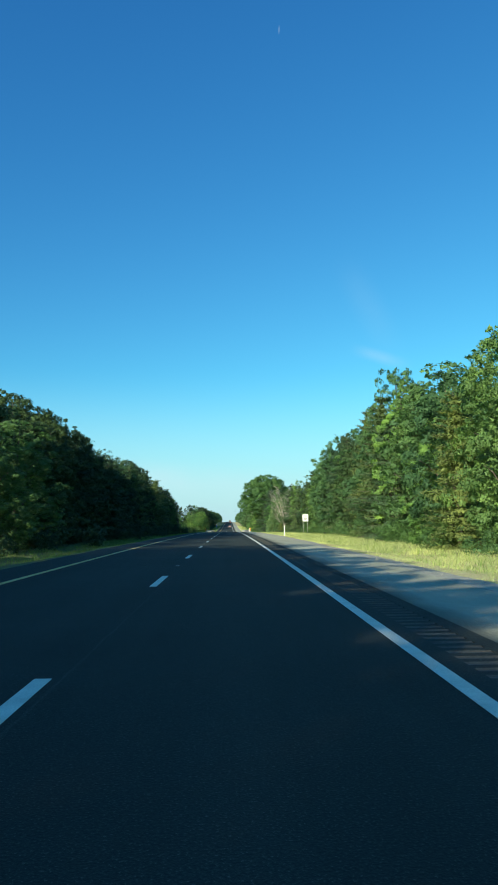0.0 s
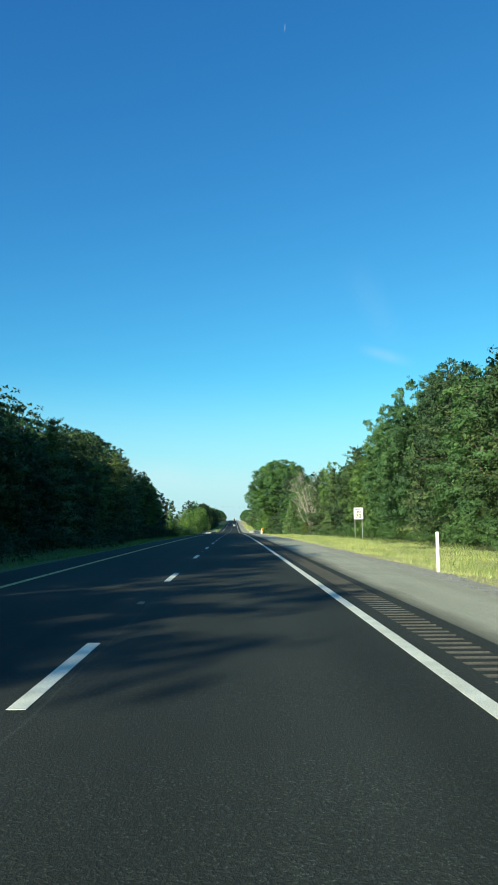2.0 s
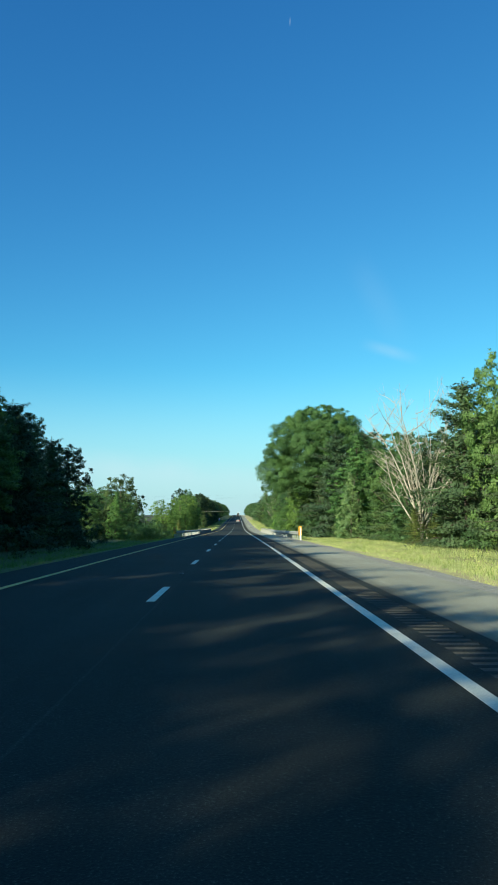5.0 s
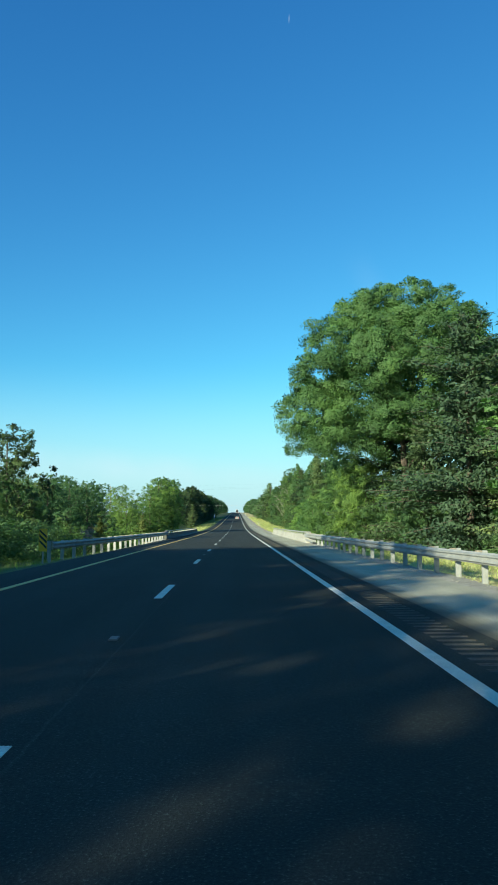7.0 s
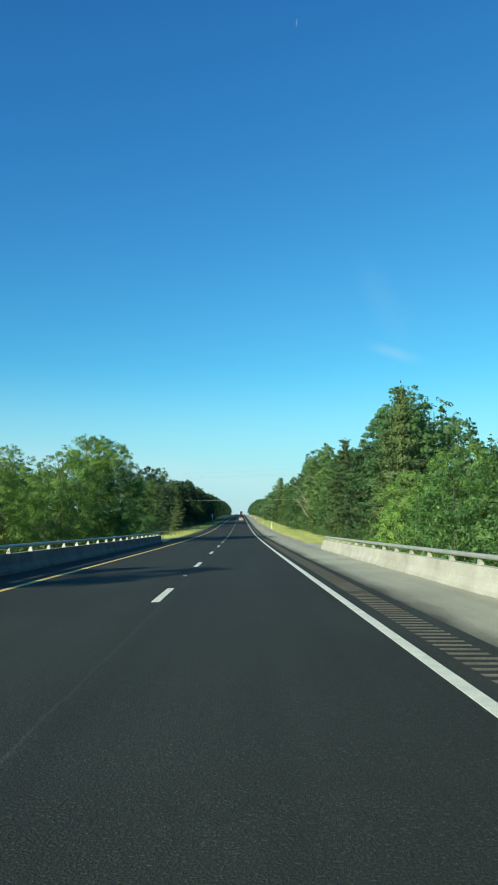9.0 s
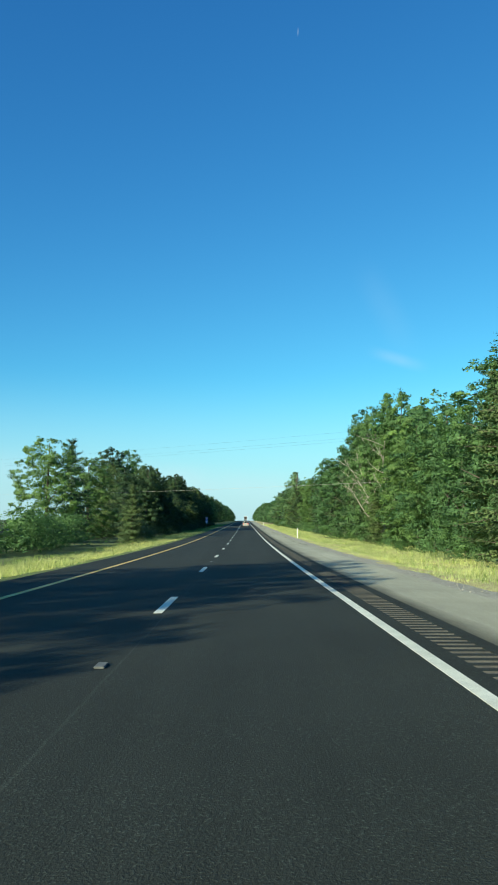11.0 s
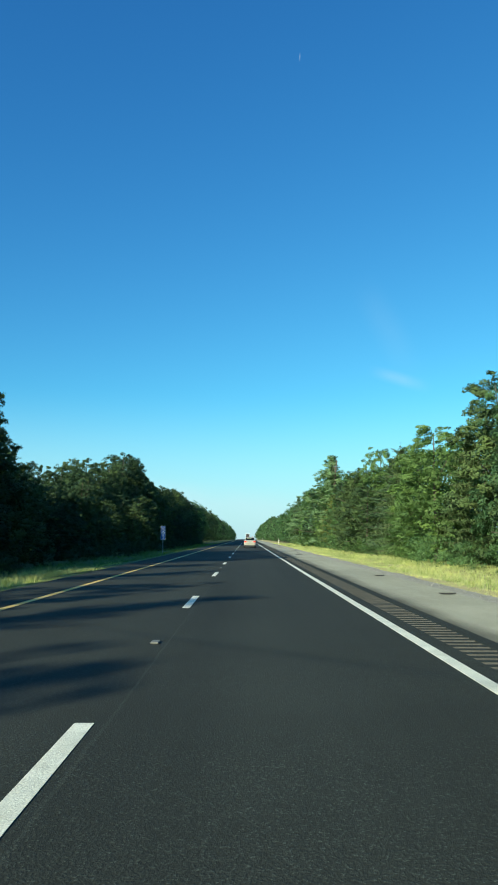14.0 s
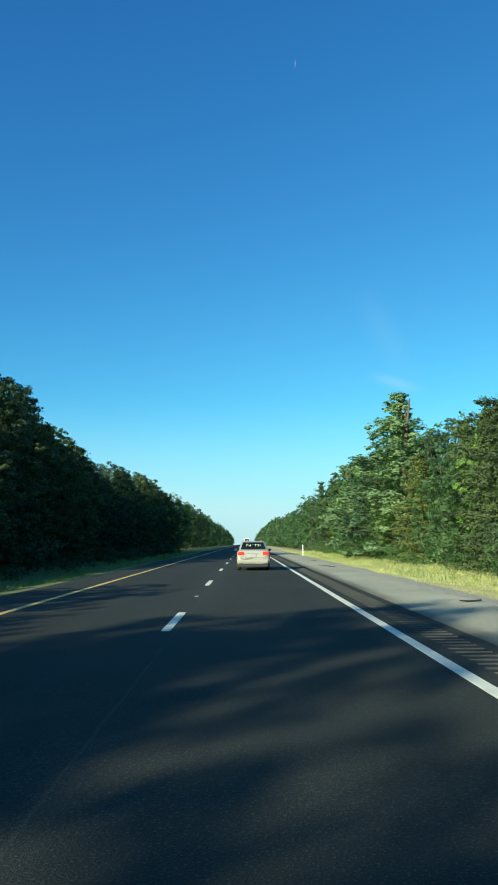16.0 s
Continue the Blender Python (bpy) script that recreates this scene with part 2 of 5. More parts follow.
SOIL = verge_mat()
CONCRETE = two_tone("stained pale concrete", (0.30, 0.295, 0.25), (0.46, 0.455, 0.40), 0.9, 25, 0.85, 0.16)
STEEL = two_tone("dull galvanised steel", (0.27, 0.29, 0.28), (0.40, 0.42, 0.40), 2.5, 40, 0.6, 0.1, metal=0.2)
DARK_CONCRETE = two_tone("dark concrete", (0.085, 0.088, 0.078), (0.17, 0.17, 0.15), 0.9, 25, 0.9, 0.2)
ALU = two_tone("weathered aluminium rail", (0.30, 0.32, 0.28), (0.42, 0.44, 0.39), 2.0, 40, 0.5, 0.1, metal=0.3)
TIMBER = two_tone("grey weathered timber", (0.22, 0.19, 0.14), (0.36, 0.32, 0.25), 6, 40, 0.9, 0.3)
BARK = two_tone("ridged brown bark", (0.045, 0.035, 0.027), (0.13, 0.105, 0.082), 2.5, 18, 0.95, 0.4, depth=0.03, stretch=(3, 3, 0.5))
DEADWOOD = two_tone("bleached dead wood", (0.26, 0.24, 0.19), (0.46, 0.43, 0.36), 2.5, 18, 0.95, 0.3, depth=0.02)
LEAF_OAK = leaf_mat("oak leaves", (0.078, 0.142, 0.056), (0.122, 0.210, 0.084))
LEAF_GREAT = leaf_mat("glossy oak leaves", (0.066, 0.132, 0.046), (0.150, 0.250, 0.078))
LEAF_LIME = leaf_mat("fresh pale leaves", (0.100, 0.188, 0.058), (0.166, 0.290, 0.094))
# Dark leaves; the shade of the median wood is put into this colour.
LEAF_DARK_SHADE = leaf_mat("dark leaves toned for shade", (0.036, 0.064, 0.032), (0.066, 0.108, 0.052), 0.6, 0.12, 0.12)
LEAF_PALE = leaf_mat("pale silvery leaves", (0.105, 0.175, 0.09), (0.215, 0.325, 0.185))
LEAF_PINE = leaf_mat("pine needles", (0.062, 0.102, 0.050), (0.108, 0.160, 0.080), 0.6, 0.24)
LEAF_CEDAR = leaf_mat("brownish cedar sprays", (0.088, 0.120, 0.045), (0.145, 0.185, 0.070), 0.7, 0.24)
LEAF_SHRUB = leaf_mat("shrub leaves", (0.080, 0.140, 0.038), (0.140, 0.225, 0.065))
GRASS_DRY = leaf_mat("dry yellow grass", (0.56, 0.50, 0.20), (0.76, 0.69, 0.34), 0.8, 0.45)
GRASS_GREEN = leaf_mat("green grass", (0.16, 0.22, 0.05), (0.34, 0.40, 0.11), 0.8, 0.4)


# ---------- mesh helpers ----------
def mesh_from(name, verts, faces, materials, index=None, flat=True):
    me = bpy.data.meshes.new(name)
    me.from_pydata(verts, [], faces)
    for m in materials:
        me.materials.append(m)
    if index is not None:
        me.polygons.foreach_set("material_index", index)
    if not flat:
        me.polygons.foreach_set("use_smooth", [True] * len(me.polygons))
    me.update()
    return me


def part(name, bm, material, parent=None, label="", smooth_shade=False):
    me = bpy.data.meshes.new(name)
    bm.to_mesh(me)
    bm.free()
    me.materials.append(material)
    if smooth_shade:
        me.polygons.foreach_set("use_smooth", [True] * len(me.polygons))
    ob = new(name, me)
    ob.parent = parent
    if label:
        ob["label"] = label
    return ob


def put(name, me, parent=None, m=None):
    ob = new(name, me)
    ob.parent = parent
    if m is not None:
        ob.matrix_basis = m
    return ob


def box(bm, x0, x1, y0, y1, z0, z1, bevel=0.0):
    made = bmesh.ops.create_cube(bm, size=1)["verts"]
    for v in made:
        v.co = Vector(((x0 + x1) / 2 + v.co.x * (x1 - x0), (y0 + y1) / 2 + v.co.y * (y1 - y0), (z0 + z1) / 2 + v.co.z * (z1 - z0)))
    if bevel:
        edges = list({e for v in made for e in v.link_edges})
        bmesh.ops.bevel(bm, geom=edges, offset=bevel, segments=2, affect="EDGES")
    return bm


def boxed(*args, **kw):
    return box(bmesh.new(), *args, **kw)


def tube_data(rings, sides=6):
    """rings: (point, radius). Vertices and faces of a tapered tube."""
    verts, faces = [], []
    for i, (p, r) in enumerate(rings):
        a, b = rings[max(0, i - 1)][0], rings[min(len(rings) - 1, i + 1)][0]
        w = (Vector(b) - Vector(a)).normalized()
        u = w.orthogonal().normalized()
        v = w.cross(u)
        for k in range(sides):
            t = 2 * math.pi * k / sides
            verts.append(tuple(Vector(p) + (u * math.cos(t) + v * math.sin(t)) * r))
        if i:
            s = (i - 1) * sides
            for k in range(sides):
                faces.append((s + k, s + (k + 1) % sides, s + sides + (k + 1) % sides, s + sides + k))
    faces.append(tuple(range(sides))[::-1])
    faces.append(tuple(range((len(rings) - 1) * sides, len(rings) * sides)))
    return verts, faces


def join(*pieces):
    verts, faces = [], []
    for v, f in pieces:
        o = len(verts)
        verts += v
        faces += [tuple(i + o for i in face) for face in f]
    return verts, faces


def ribbon(xs, ys, height):
    """A sheet over stations xs (or functions of y) and ys; height(x, y)."""
    verts, faces = [], []
    k = len(xs)
    for y in ys:
        for x in xs:
            xx = x(y) if callable(x) else x
            verts.append((xx, y, height(xx, y)))
    for j in range(len(ys) - 1):
        for i in range(k - 1):
            a = j * k + i
            faces.append((a, a + 1, a + k + 1, a + k))
    return verts, faces


def slab(xs, ys, height, thick):
    """The same sheet with sides and an underside."""
    verts, faces = ribbon(xs, ys, height)
    k, n = len(xs), len(verts)
    verts += [(x, y, z - thick) for x, y, z in verts]
    top = len(faces)
    faces += [tuple(i + n for i in f)[::-1] for f in faces[:top]]
    for j in range(len(ys) - 1):
        a, b = j * k, (j + 1) * k
        faces.append((a, b, b + n, a + n))
        faces.append((a + k - 1, a + k - 1 + n, b + k - 1 + n, b + k - 1))
    a = (len(ys) - 1) * k
    for i in range(k - 1):
        faces.append((i, i + n, i + 1 + n, i + 1))
        faces.append((a + i, a + i + 1, a + i + 1 + n, a + i + n))
    return verts, faces


# ---------- plan ----------
LEFT_EDGE, RIGHT_EDGE = -5.3, 6.85


def dip(y):
    """How far the stream valley under the bridge cuts below the road."""
    return 5.5 * smooth(256, 284, y) * (1 - smooth(322, 352, y))


def ground_z(x, y):
    """Height of the ground beside the road."""
    z = zr(y)
    if x > 0:
        d = x - 7.2
        base = -0.10 - 0.35 * smooth(0, 4.5, d) + 0.9 * smooth(10, 40, d)
        cut = dip(y) * smooth(0.6, 4.5, d)
    else:
        d = -x - 5.3
        base = -0.10 - 0.45 * smooth(0.2, 4.0, d) + 0.7 * smooth(9, 40, d)
        cut = dip(y) * smooth(1.2, 6.5, d)
    if LEFT_EDGE + 0.1 < x < 7.1:
        base, cut = -0.45, 0.0
    rough = 0.10 * noise.noise((x * 0.22, y * 0.22, 0)) + 0.04 * noise.noise((x * 0.9, y * 0.9, 3)) if 7.6 < x < 60 or -60 < x < -6 else 0
    return z + base - cut + rough


near_y = [*range(-60, 620, 4)]
far_y = [*range(620, 1400, 20), *range(1400, 4001, 200)]
all_y = [-400, -300, -200, -120, *near_y, *far_y]
gx = [-3000, -900, -300, -120, -60, -40, -30, -24, -20, -17, -14, -12, -10.5, -9, -8, -7, -6.2, -5.6, -5.25, -5.15, 0, 6.7, 7.0, 7.3, 7.8, 8.4, 9, 10, 11, 12.5, 14, 16, 18, 21, 25, 30, 40, 60, 120, 300, 900, 3000]
v, f = ribbon(gx, all_y, ground_z)
ground = put("ground", mesh_from("ground", v, f, [SOIL], flat=False))
tagged(ground, "meadow and forest floor beside the motorway", "ground", kind="structure")

flat = lambda dz: (lambda x, y: zr(y) + dz)
road_y = [-400, -300, -200, -120, *range(-60, 1400, 4), *range(1400, 4001, 100)]
road = put("road", mesh_from("road", *slab([LEFT_EDGE, -3.66, -1.8, 0, 1.8, 3.66, 4.0], road_y, flat(0), 0.35), [ASPHALT], flat=True))
tagged(road, "dark asphalt carriageway with two lanes", "road", kind="structure")
edge = put("pavement", mesh_from("pavement", *slab([4.5, 4.62, 4.74], road_y, flat(0), 0.35), [ASPHALT]))
tagged(edge, "dark asphalt strip beside the rumble strip", "road edge", kind="structure")
shoulder = put("pavement", mesh_from("pavement", *slab([4.74, 5.4, 6.1, lambda y: RIGHT_EDGE + 0.06 * noise.noise((y * 0.5, 0, 1))], road_y, flat(-0.004), 0.35), [OLD_ASPHALT]))
tagged(shoulder, "weathered grey asphalt hard shoulder", "shoulder", kind="structure")


def rumble():
    """Milled grooves across a half-metre strip, 0.3 m apart."""
    verts, faces, index = [], [], []
    y, k = -40.0, 0
    while y < 620:
        for dy, dz in ((0, 0), (0.12, 0), (0.15, -0.014), (0.24, -0.014), (0.27, 0)):
            z = zr(y + dy) + dz
            verts += [(4.0, y + dy, z), (4.5, y + dy, z)]
        for i in range(5):
            a = k + 2 * i
            faces.append((a, a + 1, a + 3, a + 2))
            index.append(1 if i in (1, 2, 3) else 0)
        k += 10
        y += 0.30
    verts += [(4.0, y, zr(y)), (4.5, y, zr(y))]
    for yy in range(640, 1400, 20):
        verts += [(4.0, yy, zr(yy)), (4.5, yy, zr(yy))]
        a = len(verts) - 4
        faces.append((a, a + 1, a + 3, a + 2))
        index.append(0)
    return mesh_from("rumble_strip", verts, faces, [ASPHALT, GROOVE], index)


tagged(put("rumble_strip", rumble()), "milled rumble strip in the dark asphalt edge", "rumble strip", kind="stuff")


def line(name, x, width, y0, y1, material, step=4.0):
    n = max(1, round((y1 - y0) / step))
    ys = [y0 + (y1 - y0) * i / n for i in range(n + 1)]
    wob = lambda s: (lambda y: x + s * width / 2 + 0.006 * noise.noise((y * 0.8, s, x)))
    return put(name, mesh_from(name, *slab([wob(-1), wob(1)], ys, flat(0.005), 0.004), [material]))


tagged(line("trim", 3.66, 0.165, -60, 1400, WHITE_LINE), "solid white edge line on the asphalt", "road marking", kind="structure")
tagged(line("trim", -3.66, 0.165, -60, 1400, YELLOW_LINE), "solid yellow edge line on the asphalt", "road marking", kind="structure")
for k in range(-3, 105):
    d = line("lane_dash", 0.0, 0.155, k * 12.192, k * 12.192 + 3.05, WHITE_LINE, 1.0)
    tagged(d, "white painted dash between the two lanes", "road marking", "dashes of the lane line", "structure")
gravel_y = [-60 + 2 * i for i in range(340)] + [*range(620, 1400, 20)]
def gravel_edge(y):
    """Where the gravel gives way to the grass; narrower at the bridge."""
    wide = 0.5 * (smooth(345, 352, y) if y > 300 else 1 - smooth(258, 266, y))
    return 7.5 + wide + (0.1 + 0.3 * wide) * noise.noise((y * 0.35, 2, 0)) + 0.12 * noise.noise((y * 1.1, 5, 0))


def gravel_z(x, y):
    z = zr(y) + (-0.02 if x < 7.2 else -0.06) + 0.02 * noise.noise((x * 4, y * 1.7, 0))
    return max(z - 0.08 * smooth(7.3, 8.2, x), ground_z(x, y) + 0.012) if x > 7.3 and not 262 < y < 348 else z


gv, gf = ribbon([RIGHT_EDGE - 0.08, lambda y: 7.1, lambda y: 7.4, lambda y: (7.4 + gravel_edge(y)) / 2, gravel_edge], gravel_y, gravel_z)
tagged(put("gravel", mesh_from("gravel", gv, gf, [GRAVEL], flat=False)), "loose grey gravel along the hard shoulder", "gravel", kind="stuff")


# ---------- trees ----------
def unit(v):
    return v / np.linalg.norm(v, axis=-1)[..., None]


def triangles(rng, p, nrm, along, length, width):
    """Single leaf sprays at the points p, facing nrm and lying roughly along the given ways. Returns corners and normals."""
    n = len(p)
    plane = unit(nrm + rng.normal(size=(n, 3)) * 0.55)
    t = unit(along - plane * (along * plane).sum(axis=1)[:, None] + rng.normal(size=(n, 3)) * 0.05)
    s = np.cross(plane, t)
    k = rng.uniform(0.6, 1.05, n) * np.where(rng.random(n) < 0.12, 1.3, 1.0)
    L, W = (length * k)[:, None], (width * k * rng.uniform(0.8, 1.25, n))[:, None]
    q = np.stack([p - t * L * 0.5 + s * W * 0.5, p + t * L * 0.5, p - t * L * 0.5 - s * W * 0.5], axis=1)
    face = np.cross(q[:, 1] - q[:, 0], q[:, 2] - q[:, 0])
    turned = (face * nrm).sum(axis=1) < 0
    q[turned] = q[turned][:, ::-1]
    return q.reshape(-1, 3), np.repeat(nrm, 3, axis=0)


UP = np.array((0.0, 0.0, 1.0))


def tufts(rng, centres, radii, dirs, count, length, width, subs=8, sub_r=0.42, flat=0.75, out=0.7, up=0.25):
    """Leaves in two orders of clumps: each large clump carries smaller tufts on its outer, upper side."""
    n = len(centres)
    w = unit(rng.normal(size=(n, subs, 3)) + dirs[:, None, :] * out + UP * up)
    sc = (centres[:, None, :] + w * np.array((1, 1, flat)) * (radii[:, None] * rng.uniform(0.55, 1.0, (n, subs)))[..., None]).reshape(-1, 3)
    sr = (radii[:, None] * sub_r * rng.uniform(0.65, 1.25, (n, subs))).ravel()
    w = w.reshape(-1, 3)
    pick = rng.choice(n * subs, count, p=sr ** 2 / (sr ** 2).sum())
    o = unit(rng.normal(size=(count, 3)) + w[pick] * 0.35)
    p = sc[pick] + o * np.array((1, 1, flat)) * (sr[pick] * rng.uniform(0.1, 1.0, count) ** 0.5 * np.where(rng.random(count) < 0.1, 1.25, 1.0))[:, None]
    nrm = unit(o * 0.5 + w[pick] * 0.6 + UP * 0.15 + rng.normal(size=(count, 3)) * 0.22)
    along = unit(rng.normal(size=(count, 3)) + w[pick] * 0.6 - UP * 0.3)
    return triangles(rng, p, nrm, along, length, width)


def boughs(rng, centres, radii, dirs, count, length, width, flat=0.4, reach=1.25):
    """Needle sprays in flat fans that lie along the boughs and turn up a little at their tips."""
    pick = rng.choice(len(centres), count, p=radii ** 2 / (radii ** 2).sum())
    d = dirs[pick]
    side = unit(np.cross(d, UP) + 1e-6)
    lift = np.cross(side, d)
    w = unit(rng.normal(size=(count, 3))) * (rng.uniform(0.05, 1.0, count) ** 0.5)[:, None]
    off = d * w[:, :1] * reach + side * w[:, 1:2] + lift * (w[:, 2:] * flat + 0.10 * w[:, :1] ** 2)
    p = centres[pick] + off * radii[pick][:, None]
    nrm = unit(lift * 0.55 + unit(off) * 0.45 + d * 0.35 + rng.normal(size=(count, 3)) * 0.25)
    along = unit(d + side * w[:, 1:2] * 0.9 + rng.normal(size=(count, 3)) * 0.35)
    return triangles(rng, p, nrm, along, length, width)


OCT_V = np.array([(1, 0, 0), (-1, 0, 0), (0, 1, 0), (0, -1, 0), (0, 0, 1), (0, 0, -1)], dtype=float)
OCT_F = np.array([(0, 2, 4), (2, 1, 4), (1, 3, 4), (3, 0, 4), (2, 0, 5), (1, 2, 5), (3, 1, 5), (0, 3, 5)])


def scraps(rng, centres, size):
    """The dense, dark inside of a crown: torn sheets of foliage at all angles. Returns corners and normals."""
    n = len(centres)
    q = centres[:, None, :] + rng.normal(size=(n, 3, 3)) * size * 0.6
    face = unit(np.cross(q[:, 1] - q[:, 0], q[:, 2] - q[:, 0]))
    return q.reshape(-1, 3), np.repeat(face, 3, axis=0)


def soup(name, pts, material, normals=None):
    """A mesh of loose triangles."""
    n = len(pts) // 3
    me = bpy.data.meshes.new(name)
    me.vertices.add(n * 3)
    me.vertices.foreach_set("co", np.ascontiguousarray(pts, dtype=np.float32).ravel())
    me.loops.add(n * 3)
    me.loops.foreach_set("vertex_index", np.arange(n * 3, dtype=np.int32))
    me.polygons.add(n)
    me.polygons.foreach_set("loop_start", np.arange(0, n * 3, 3, dtype=np.int32))
    me.materials.append(material)
    me.update(calc_edges=True)
    if normals is not None:
        a = me.attributes.new("custom_normal", "FLOAT_VECTOR", "POINT")
        a.data.foreach_set("vector", np.ascontiguousarray(normals, dtype=np.float32).ravel())
    return me


def foliage(name, material, *layers):
    return soup(name, np.concatenate([p for p, _ in layers]), material, np.concatenate([q for _, q in layers]))


def limb(rng, a, b, r0, r1, sag=0.1, n=3, sides=4):
    a, b = Vector(a), Vector(b)
    rings = []
    for i in range(n + 1):
        s = i / n
        j = Vector(rng.normal(size=3)) * (b - a).length * 0.035 * (0 < i < n)
        rings.append((a.lerp(b, s) + Vector((0, 0, sag * (b - a).length * math.sin(math.pi * s))) + j, r0 + (r1 - r0) * s))
    return tube_data(rings, sides)


SHAPES = {
    "round": lambda u: 0.35 + 0.65 * math.sin(math.pi * min(1, (u * 0.86 + 0.12))) if u < 0.98 else 0.2,
    "cone": lambda u: max(0.06, 1.0 - 0.95 * u ** 1.5) * (0.75 + 0.25 * min(1, u * 6)),
    "column": lambda u: (0.72 + 0.28 * math.sin(math.pi * min(1, u + 0.1))) * (1 - 0.82 * smooth(0.55, 1.0, u)),
    "dome": lambda u: max(0.05, 1 - ((u - 0.22) / 0.80) ** 2) ** 0.45,
    "oak": lambda u: math.sin(math.pi * (0.16 + 0.76 * u)) ** 0.7,
}


def broadleaf(name, seed, H, R, low, shape, clumps, count, size, leaf, label, clump_r=0.23, flat=0.7, subs=6, broad=0.62, ragged=0.18):
    """A trunk with limbs and a lumpy crown: large leaf clumps near the crown's surface, smaller tufts on each."""
    rng = np.random.default_rng(seed)
    thing = new(name)
    prof = SHAPES[shape]
    centres, radii, dirs = [], [], []
    squash = rng.uniform(1 - ragged, 1 + ragged, 8)
    for i in range(clumps):
        u = (i + rng.uniform(0, 1)) / clumps
        a = i * 2.399 + rng.uniform(-0.7, 0.7)
        rr = R * prof(u) * squash[int(a / (2 * math.pi) * 8) % 8] * rng.uniform(0.40, 1.0) ** 0.6
        cr = R * clump_r * rng.uniform(0.55, 1.2) * (0.4 + 0.6 * min(1.0, prof(u) * 1.25))
        rr = max(0.0, rr - cr * 0.7)
        centres.append((math.cos(a) * rr, math.sin(a) * rr, low * H + u * (1 - low) * H - cr * 0.75 * u))
        dirs.append((math.cos(a), math.sin(a), 0.6 * u - 0.2 + 0.2 * rng.normal() + 0.5 * max(0, u - 0.7)))
        radii.append(cr)
    centres, radii, dirs = np.array(centres), np.array(radii), unit(np.array(dirs))
    inner = max(60, count // 9)
    u = rng.uniform(0.04, 0.8, inner)
    a, rr = rng.uniform(0, 2 * math.pi, inner), R * np.array([prof(v) for v in u]) * rng.uniform(0.03, 0.5, inner)
    core = np.stack([np.cos(a) * rr, np.sin(a) * rr, low * H + u * (1 - low) * H], axis=1)
    lean = rng.normal(size=2) * 0.02 * H
    r0 = 0.012 * H + 0.04
    spine = [((lean[0] * s * s, lean[1] * s * s, H * 0.93 * s - 0.3 * (s == 0)), r0 * (1.35 if s == 0 else 1) * (1 - 0.88 * s)) for s in (0, 0.06, 0.2, 0.4, 0.6, 0.8, 1)]
    pieces = [tube_data(spine, 8 if count > 5000 else 5)]
    for i in rng.choice(clumps, min(clumps, 14 if count > 60000 else 7 if count > 8000 else 3), replace=False):
        c = centres[i]
        s = max(0.12, min(0.85, c[2] / H - 0.16))
        pieces.append(limb(rng, (lean[0] * s * s, lean[1] * s * s, H * 0.93 * s), c, r0 * 0.42 * (1 - s * 0.7), 0.02))
    put("trunk", mesh_from("trunk", *join(*pieces), [BARK], flat=False), thing)
    put("crown", foliage("crown", leaf, tufts(rng, centres, radii, dirs, count, size, size * broad, subs, 0.42, flat), scraps(rng, core, min(0.2, size * 0.9))), thing)
    return tagged(thing, label, "tree")


def conifer(name, seed, H, R, low, count, leaf, label, tiers=15, power=0.9, droop=0.18, gaps=0.0, needle=0.36, taper=1.1):
    """A straight stem with whorls of branches that carry flat needle sprays."""
    rng = np.random.default_rng(seed)
    thing = new(name)
    r0 = 0.011 * H + 0.03
    pieces = [tube_data([((0, 0, -0.3), r0 * 1.3), ((0, 0, 0.05 * H), r0), ((0.05, 0, 0.5 * H), r0 * 0.6), ((0, 0.04, 0.98 * H), 0.02)], 8)]
    centres, radii, dirs = [], [], []
    for k in range(tiers):
        u = (k + rng.uniform(-0.3, 0.3)) / tiers
        z = low * H + max(0, u) * (1 - low) * H
        reach = R * (1 - max(0, u) ** taper) ** power + 0.25
        nb = max(4, int(8 - 3 * u))
        off = rng.uniform(0, 6.28)
        for j in range(nb):
            if rng.random() < gaps:
                continue
            a = off + 2 * math.pi * (j + rng.uniform(-0.3, 0.3)) / nb
            L = reach * rng.uniform(0.5, 1.18)
            e = (math.cos(a) * L, math.sin(a) * L, z + L * (0.16 + 0.55 * max(0, u) ** 2 - droop * 2 * rng.random()))
            pieces.append(limb(rng, (0, 0, z), e, 0.018 + 0.008 * L, 0.008, 0.05, 2, 3))
            for s in np.arange(0.35, 1.01, 0.22):
                centres.append((e[0] * s, e[1] * s, z + (e[2] - z) * s))
                radii.append(0.26 * L ** 0.6 * (1.15 - 0.35 * s) + 0.12)
                dirs.append((math.cos(a), math.sin(a), -0.1 + 0.7 * max(0, u) ** 2))
    for z, r in ((0.86, 0.34), (0.9, 0.3), (0.94, 0.24), (0.98, 0.17), (1.01, 0.1)):   # the leader
        centres.append((0, 0, H * z))
        radii.append(r)
        dirs.append((0.1, 0.05, 1))
    put("trunk", mesh_from("trunk", *join(*pieces), [BARK], flat=False), thing)
    c, r, dirs = np.array(centres), np.array(radii), unit(np.array(dirs))
    u = rng.uniform(0.0, 0.93, 2400)
    a, rr = rng.uniform(0, 6.28, 2400), R * (1 - u ** taper) ** power * rng.uniform(0.02, 0.55, 2400)
    core = np.stack([np.cos(a) * rr, np.sin(a) * rr, low * H + u * (1 - low) * H], axis=1)
    put("crown", foliage("crown", leaf, boughs(rng, c, r * 1.3, dirs, count, needle, needle * 0.5), scraps(rng, core, 0.17)), thing)
    return tagged(thing, label, "tree")


